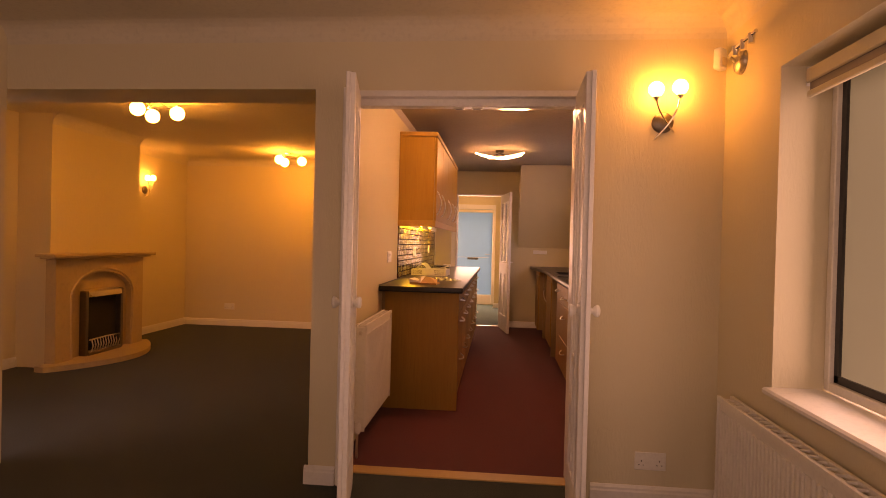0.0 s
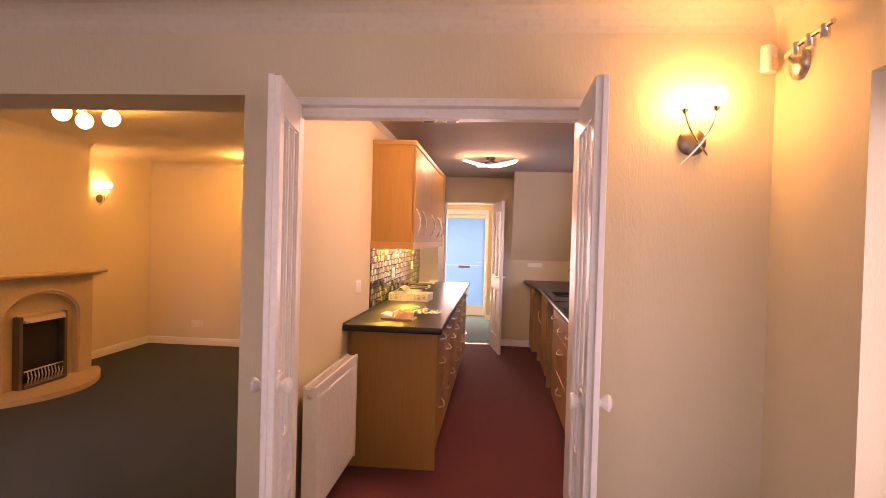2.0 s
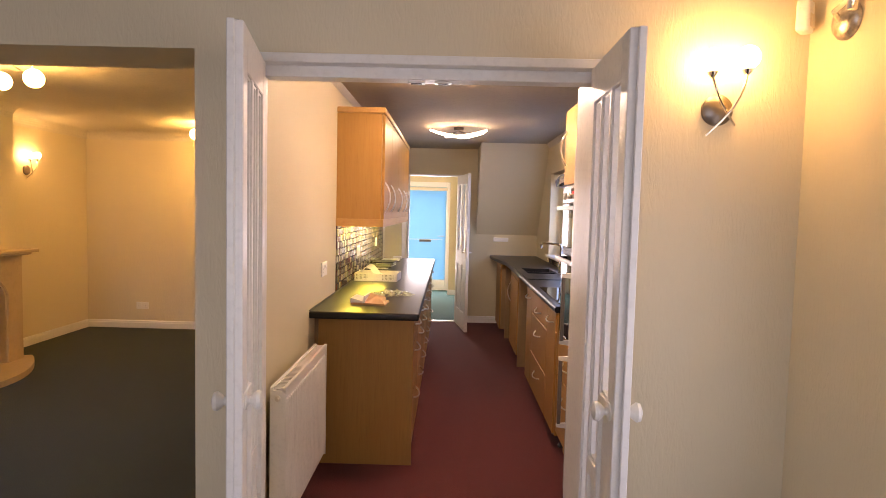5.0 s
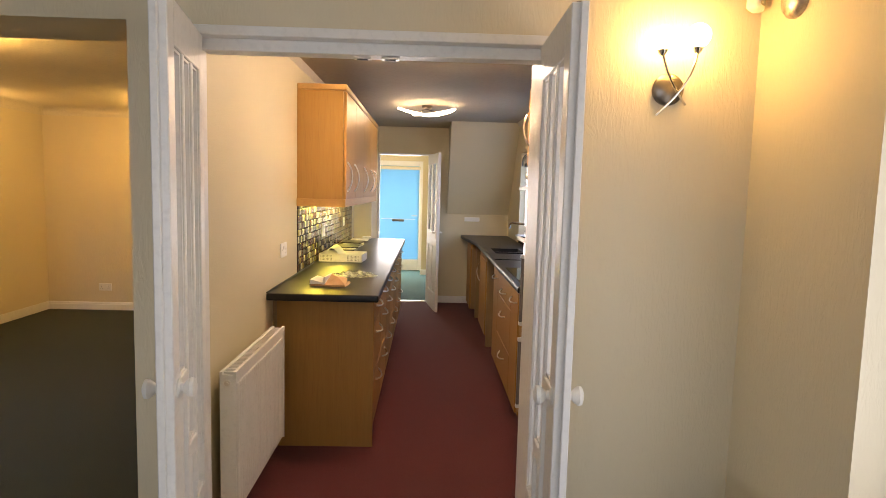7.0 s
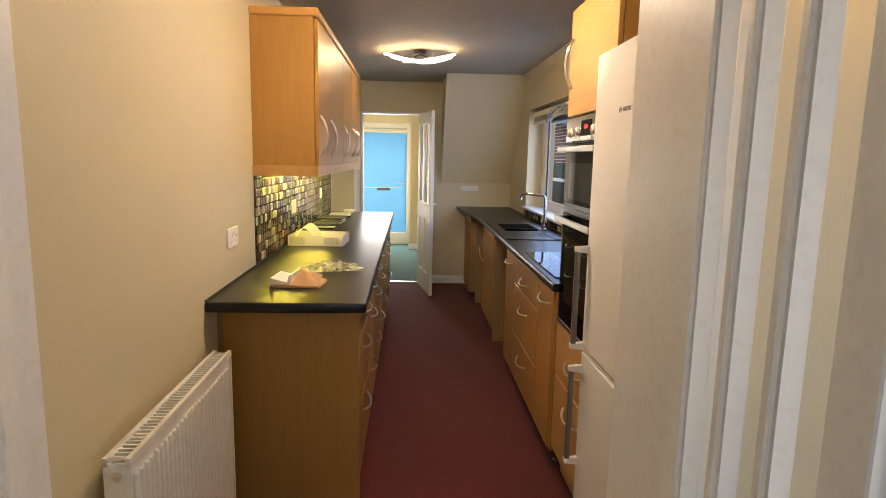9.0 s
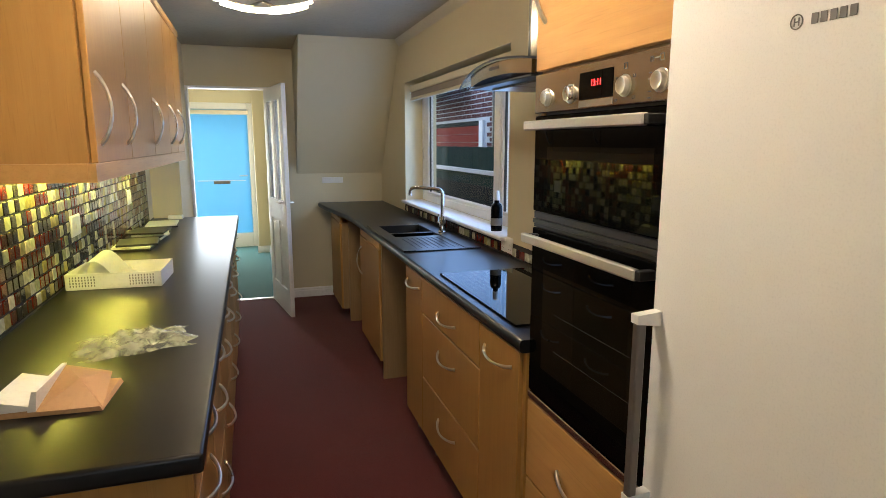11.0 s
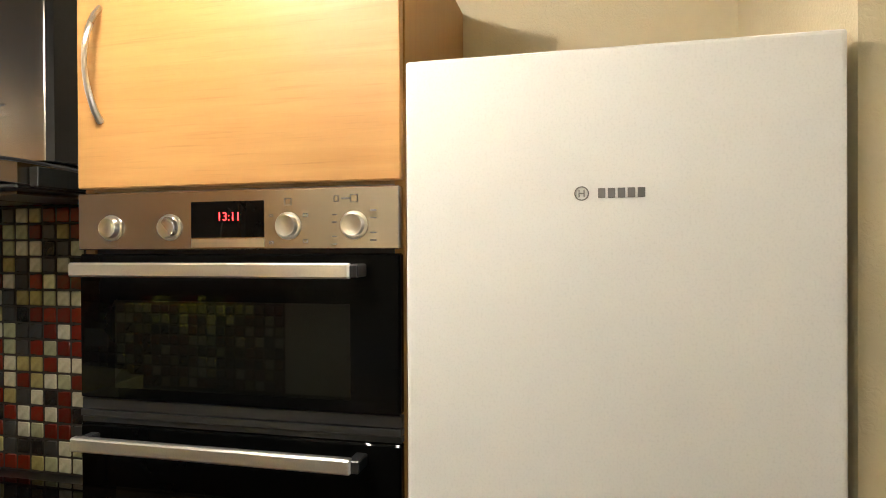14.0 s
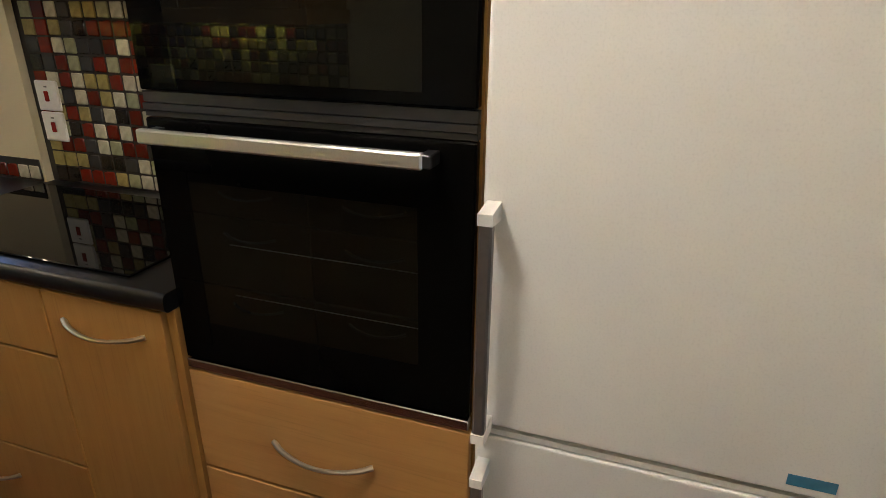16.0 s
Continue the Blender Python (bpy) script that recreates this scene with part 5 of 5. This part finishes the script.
bmesh.ops.recalc_face_normals(body, faces=body.faces)
part("wedge", moved(body, em), M_CARD, env, "creased brown card")
part("inside", moved(prism([(-0.106, 0.012), (-0.03, 0.014), (-0.028, 0.022), (-0.104, 0.040)], "y", -0.08, 0.083), em), M_WHITEPAPER, env, "white inner face")
part("flap", moved(prism([(-0.034, 0.012), (-0.018, 0.012), (-0.012, 0.056), (-0.022, 0.056)], "y", -0.084, 0.086), em), M_WHITEPAPER, env, "upright white flap")

rng = random.Random(4)


def crumple(u, v):
    n = noise.noise(Vector((u * 5.1, v * 4.3, 2.0))) + 0.6 * noise.noise(Vector((u * 13, v * 11, 7.0)))
    return 0.006 + max(0.0, 0.020 + 0.026 * n) * (math.sin(math.pi * u) * math.sin(math.pi * v)) ** 0.5


def bag_film(name, tint):
    m, nt, p = nodes_of(name)
    out = nt.nodes["Material Output"]
    tr, mx = nt.nodes.new("ShaderNodeBsdfTransparent"), nt.nodes.new("ShaderNodeMixShader")
    p.inputs["Base Color"].default_value, p.inputs["Roughness"].default_value = (*tint, 1), 0.12
    v = noise_of(nt, coords(nt, (1, 1, 1)), 28, 4)
    nt.links.new(ramp_of(nt, v, [(0.40, (0.22, 0.22, 0.22)), (0.60, (0.88, 0.88, 0.88))]), mx.inputs[0])
    nt.links.new(tr.outputs[0], mx.inputs[1])
    nt.links.new(p.outputs[0], mx.inputs[2])
    nt.links.new(mx.outputs[0], out.inputs[0])
    bumped(nt, p, v, 0.8, 0.004)
    return m


M_FILM = bag_film("clear_bag_film", (0.72, 0.74, 0.50))
tagged(new("plastic_bag", mesh_of("plastic_bag", moved(sheet(40, 26, 0.37, 0.25, crumple, 0.42), Matrix.Translation((0.08, 1.975, TOP + 0.001)) @ Matrix.Rotation(radians(14), 4, "Z")), M_FILM, True)), "crumpled clear plastic bag on the black worktop", "plastic bag")

for i, (x, y, w, d, n) in enumerate(((-0.20, 3.72, 0.20, 0.24, 3), (-0.19, 4.08, 0.20, 0.25, 4), (-0.19, 4.62, 0.19, 0.26, 2))):
    pile = thing("magazine_pile", (x, y, TOP), "small pile of black and white leaflets", "paper", "leaflet piles")
    for k in range(n):
        mm = Matrix.Translation((x + rng.uniform(-0.012, 0.012), y + rng.uniform(-0.012, 0.012), TOP + 0.001 + 0.012 * k)) @ Matrix.Rotation(rng.uniform(-0.2, 0.2), 4, "Z")
        part("leaflet", moved(box(-w / 2, w / 2, -d / 2, d / 2, 0, 0.0105, 0.002), mm), (M_BLACK, M_WHITEPAPER)[(k + i) % 2], pile)
rem = thing("small_remote", (-0.13, 5.0, TOP), "small white plastic box at the worktop end", "box")
part("case", box(-0.19, -0.09, 4.97, 5.04, TOP + 0.001, TOP + 0.028, 0.005, seg=2), M_PLASTIC, rem)

bot = thing("soap_bottle", (1.66, 3.13, 1.008), "dark bottle with white cap on the window sill", "bottle")
bx = Matrix.Translation((1.66, 3.13, 1.008))
part("bottle", lathe([(0.029, 0), (0.031, 0.006), (0.031, 0.125), (0.026, 0.142), (0.014, 0.152), (0.013, 0.165)], bx, 20), M_BLACKGLASS, bot, "", True)
part("cap", lathe([(0.014, 0.165), (0.015, 0.17), (0.013, 0.205), (0.008, 0.215), (0, 0.216)], bx, 18), M_PLASTIC, bot, "white cap", True)
part("label", lathe([(0.0315, 0.03), (0.0315, 0.07)], bx, 20), M_PRINT, bot)

# ---- outside the kitchen window ----
struct("ground", box(-60, 80, -60, 80, -0.35, -0.2), M_PAVE, label="grey concrete paving between the houses", category="ground")
fence = thing("garden_fence", (2.9, 8.0, -0.2), "green painted board fence with a pale rail", "fence")
for k in range(58):
    y = 3.2 + 0.15 * k
    part("board", box(2.90, 2.918, y, y + 0.143, -0.2, 1.43 + 0.003 * math.sin(k * 2.3), 0.003), M_FENCE, fence)
part("rail", box(2.87, 2.90, 5.85, 12.0, 1.125, 1.175, 0.004), M_GLOSS, fence, "pale blue-white rail")
low = thing("low_screen", (2.7, 7.0, -0.2), "dark weathered board screen before the fence", "fence")
part("screen", boxes(*[(2.74, 2.76, 3.2 + 0.3 * k, 3.49 + 0.3 * k, -0.2, 1.02) for k in range(29)]), M_DARKFENCE, low)

NX = 3.9
house = thing("neighbour_house", (NX + 1, 8, -0.2), "red brick neighbouring house with black downpipe", "house")
part("mortar_wall", box(NX - 0.011, NX + 0.3, 2.0, 16.0, -0.2, 5.2), M_MORTAR, house)
part("roof", prism([(NX - 0.3, 5.1), (NX + 4.0, 7.6), (NX + 4.0, 5.1)], "y", 1.8, 16.2), M_DARKFENCE, house)
pipe = part("downpipe", tube([(NX - 0.09, 8.2, 0), (NX - 0.09, 8.2, 5.1)], 0.085, 12), M_BLACK, house, "black downpipe", True)
part("gutter", box(NX - 0.14, NX - 0.02, 1.8, 16.2, 5.0, 5.09, 0.02), M_BLACK, house)
w = part("window", boxes((NX - 0.05, NX + 0.02, 8.90, 9.06, 1.15, 1.82)), M_GLOSS, house, "white framed opening")
part("lintel", box(NX - 0.05, NX + 0.02, 9.06, 11.5, 1.75, 1.82), M_DARKFENCE, w, "dark lintel board")
part("red_panel", boxes(*[(NX - 0.03, NX - 0.008, 9.06, 11.4, 1.22 + 0.133 * k, 1.348 + 0.133 * k) for k in range(4)]), M_REDPANEL, w, "red painted boards")
part("porch_roof", prism([(NX, 2.5), (NX - 0.7, 2.2), (NX - 0.7, 2.14), (NX, 2.42)], "y", 9.45, 13.5), M_BLACK, house, "dark lean-to roof")

# ---- pieces: mosaic and bricks ----
def mosaic_mesh(name, t):
    bm = box(-0.003, 0.003, -t / 2, t / 2, -t / 2, t / 2, 0.0028)
    return mesh_of(name, bm, M_TILE, True)


PITCH = 0.047
TILE = mosaic_mesh("mosaic_tile", PITCH - 0.0055)


def mosaic(name, x, face, y0, y1, z0, z1, label, near, skip=()):
    """Rows of glass tiles on a grouted bed; the first 'near' ones in y are pieces of their own."""
    bed = struct(name, box(min(x, x + face * 0.004), max(x, x + face * 0.004), y0, y1, z0, z1), M_GROUT, label=label, category="splashback")
    far, spare = bmesh.new(), None
    n = 0
    cols, rws = int(round((y1 - y0) / PITCH)), int((z1 - z0) / PITCH + 0.35)
    for i in range(cols):
        for j in range(rws):
            y, z = y0 + PITCH * (i + 0.5), z0 + 0.004 + PITCH * (j + 0.5)
            if z + PITCH * 0.35 > z1 or y + PITCH / 2 > y1 + 0.01 or any(a < y < b and c < z < d for a, b, c, d in skip):
                continue
            px = x + face * 0.0052
            if n < near:
                ob = new("tile", TILE)
                ob.location = (px, y, z)
                ob.parent = bed
                n += 1
            else:
                h = PITCH / 2 - 0.00275
                box(px - 0.003, px + 0.003, y - h, y + h, z - h, z + h, bm=far)
    if len(far.verts):
        rest = part("tile_rows", far, M_TILES, bed)
        rest["kind"] = "stuff"
    else:
        far.free()
    return bed


mosaic("splashback_left", LW, 1, 2.045, 4.88, TOP + 0.008, 1.412, "glass mosaic splashback in green, red and cream", 300)
mosaic("splashback_hob", RT, -1, 1.68, 2.598, TOP + 0.001, 1.76, "glass mosaic splashback in red, cream and slate", 300)
mosaic("splashback_upstand", RW, -1, 2.61, 5.0, TOP + 0.001, 0.984, "single-row mosaic upstand under the window sill", 60)

BRICK = mesh_of("brick", box(-0.012, 0.012, -0.1035, 0.1035, -0.0295, 0.0295, 0.003), M_BRICK)
near_n, rest = 0, bmesh.new()
for j in range(34):
    z = 1.0 + 0.075 * j
    for i in range(50):
        y = 4.2 + 0.225 * i + (0.1125 if j % 2 else 0)
        if 8.80 < y < 11.6 and 1.12 < z < 1.85:
            continue
        if 6.4 < y < 10.2 and 1.35 < z < 2.6 and near_n < 300:
            ob = new("brick", BRICK)
            ob.location = (NX - 0.004, y, z)
            hang(ob, house)
            near_n += 1
        else:
            box(NX - 0.016, NX + 0.008, y - 0.1035, y + 0.1035, z - 0.0295, z + 0.0295, bm=rest)
far_bricks = part("brick_rows", rest, M_BRICK, house)
far_bricks["kind"] = "stuff"
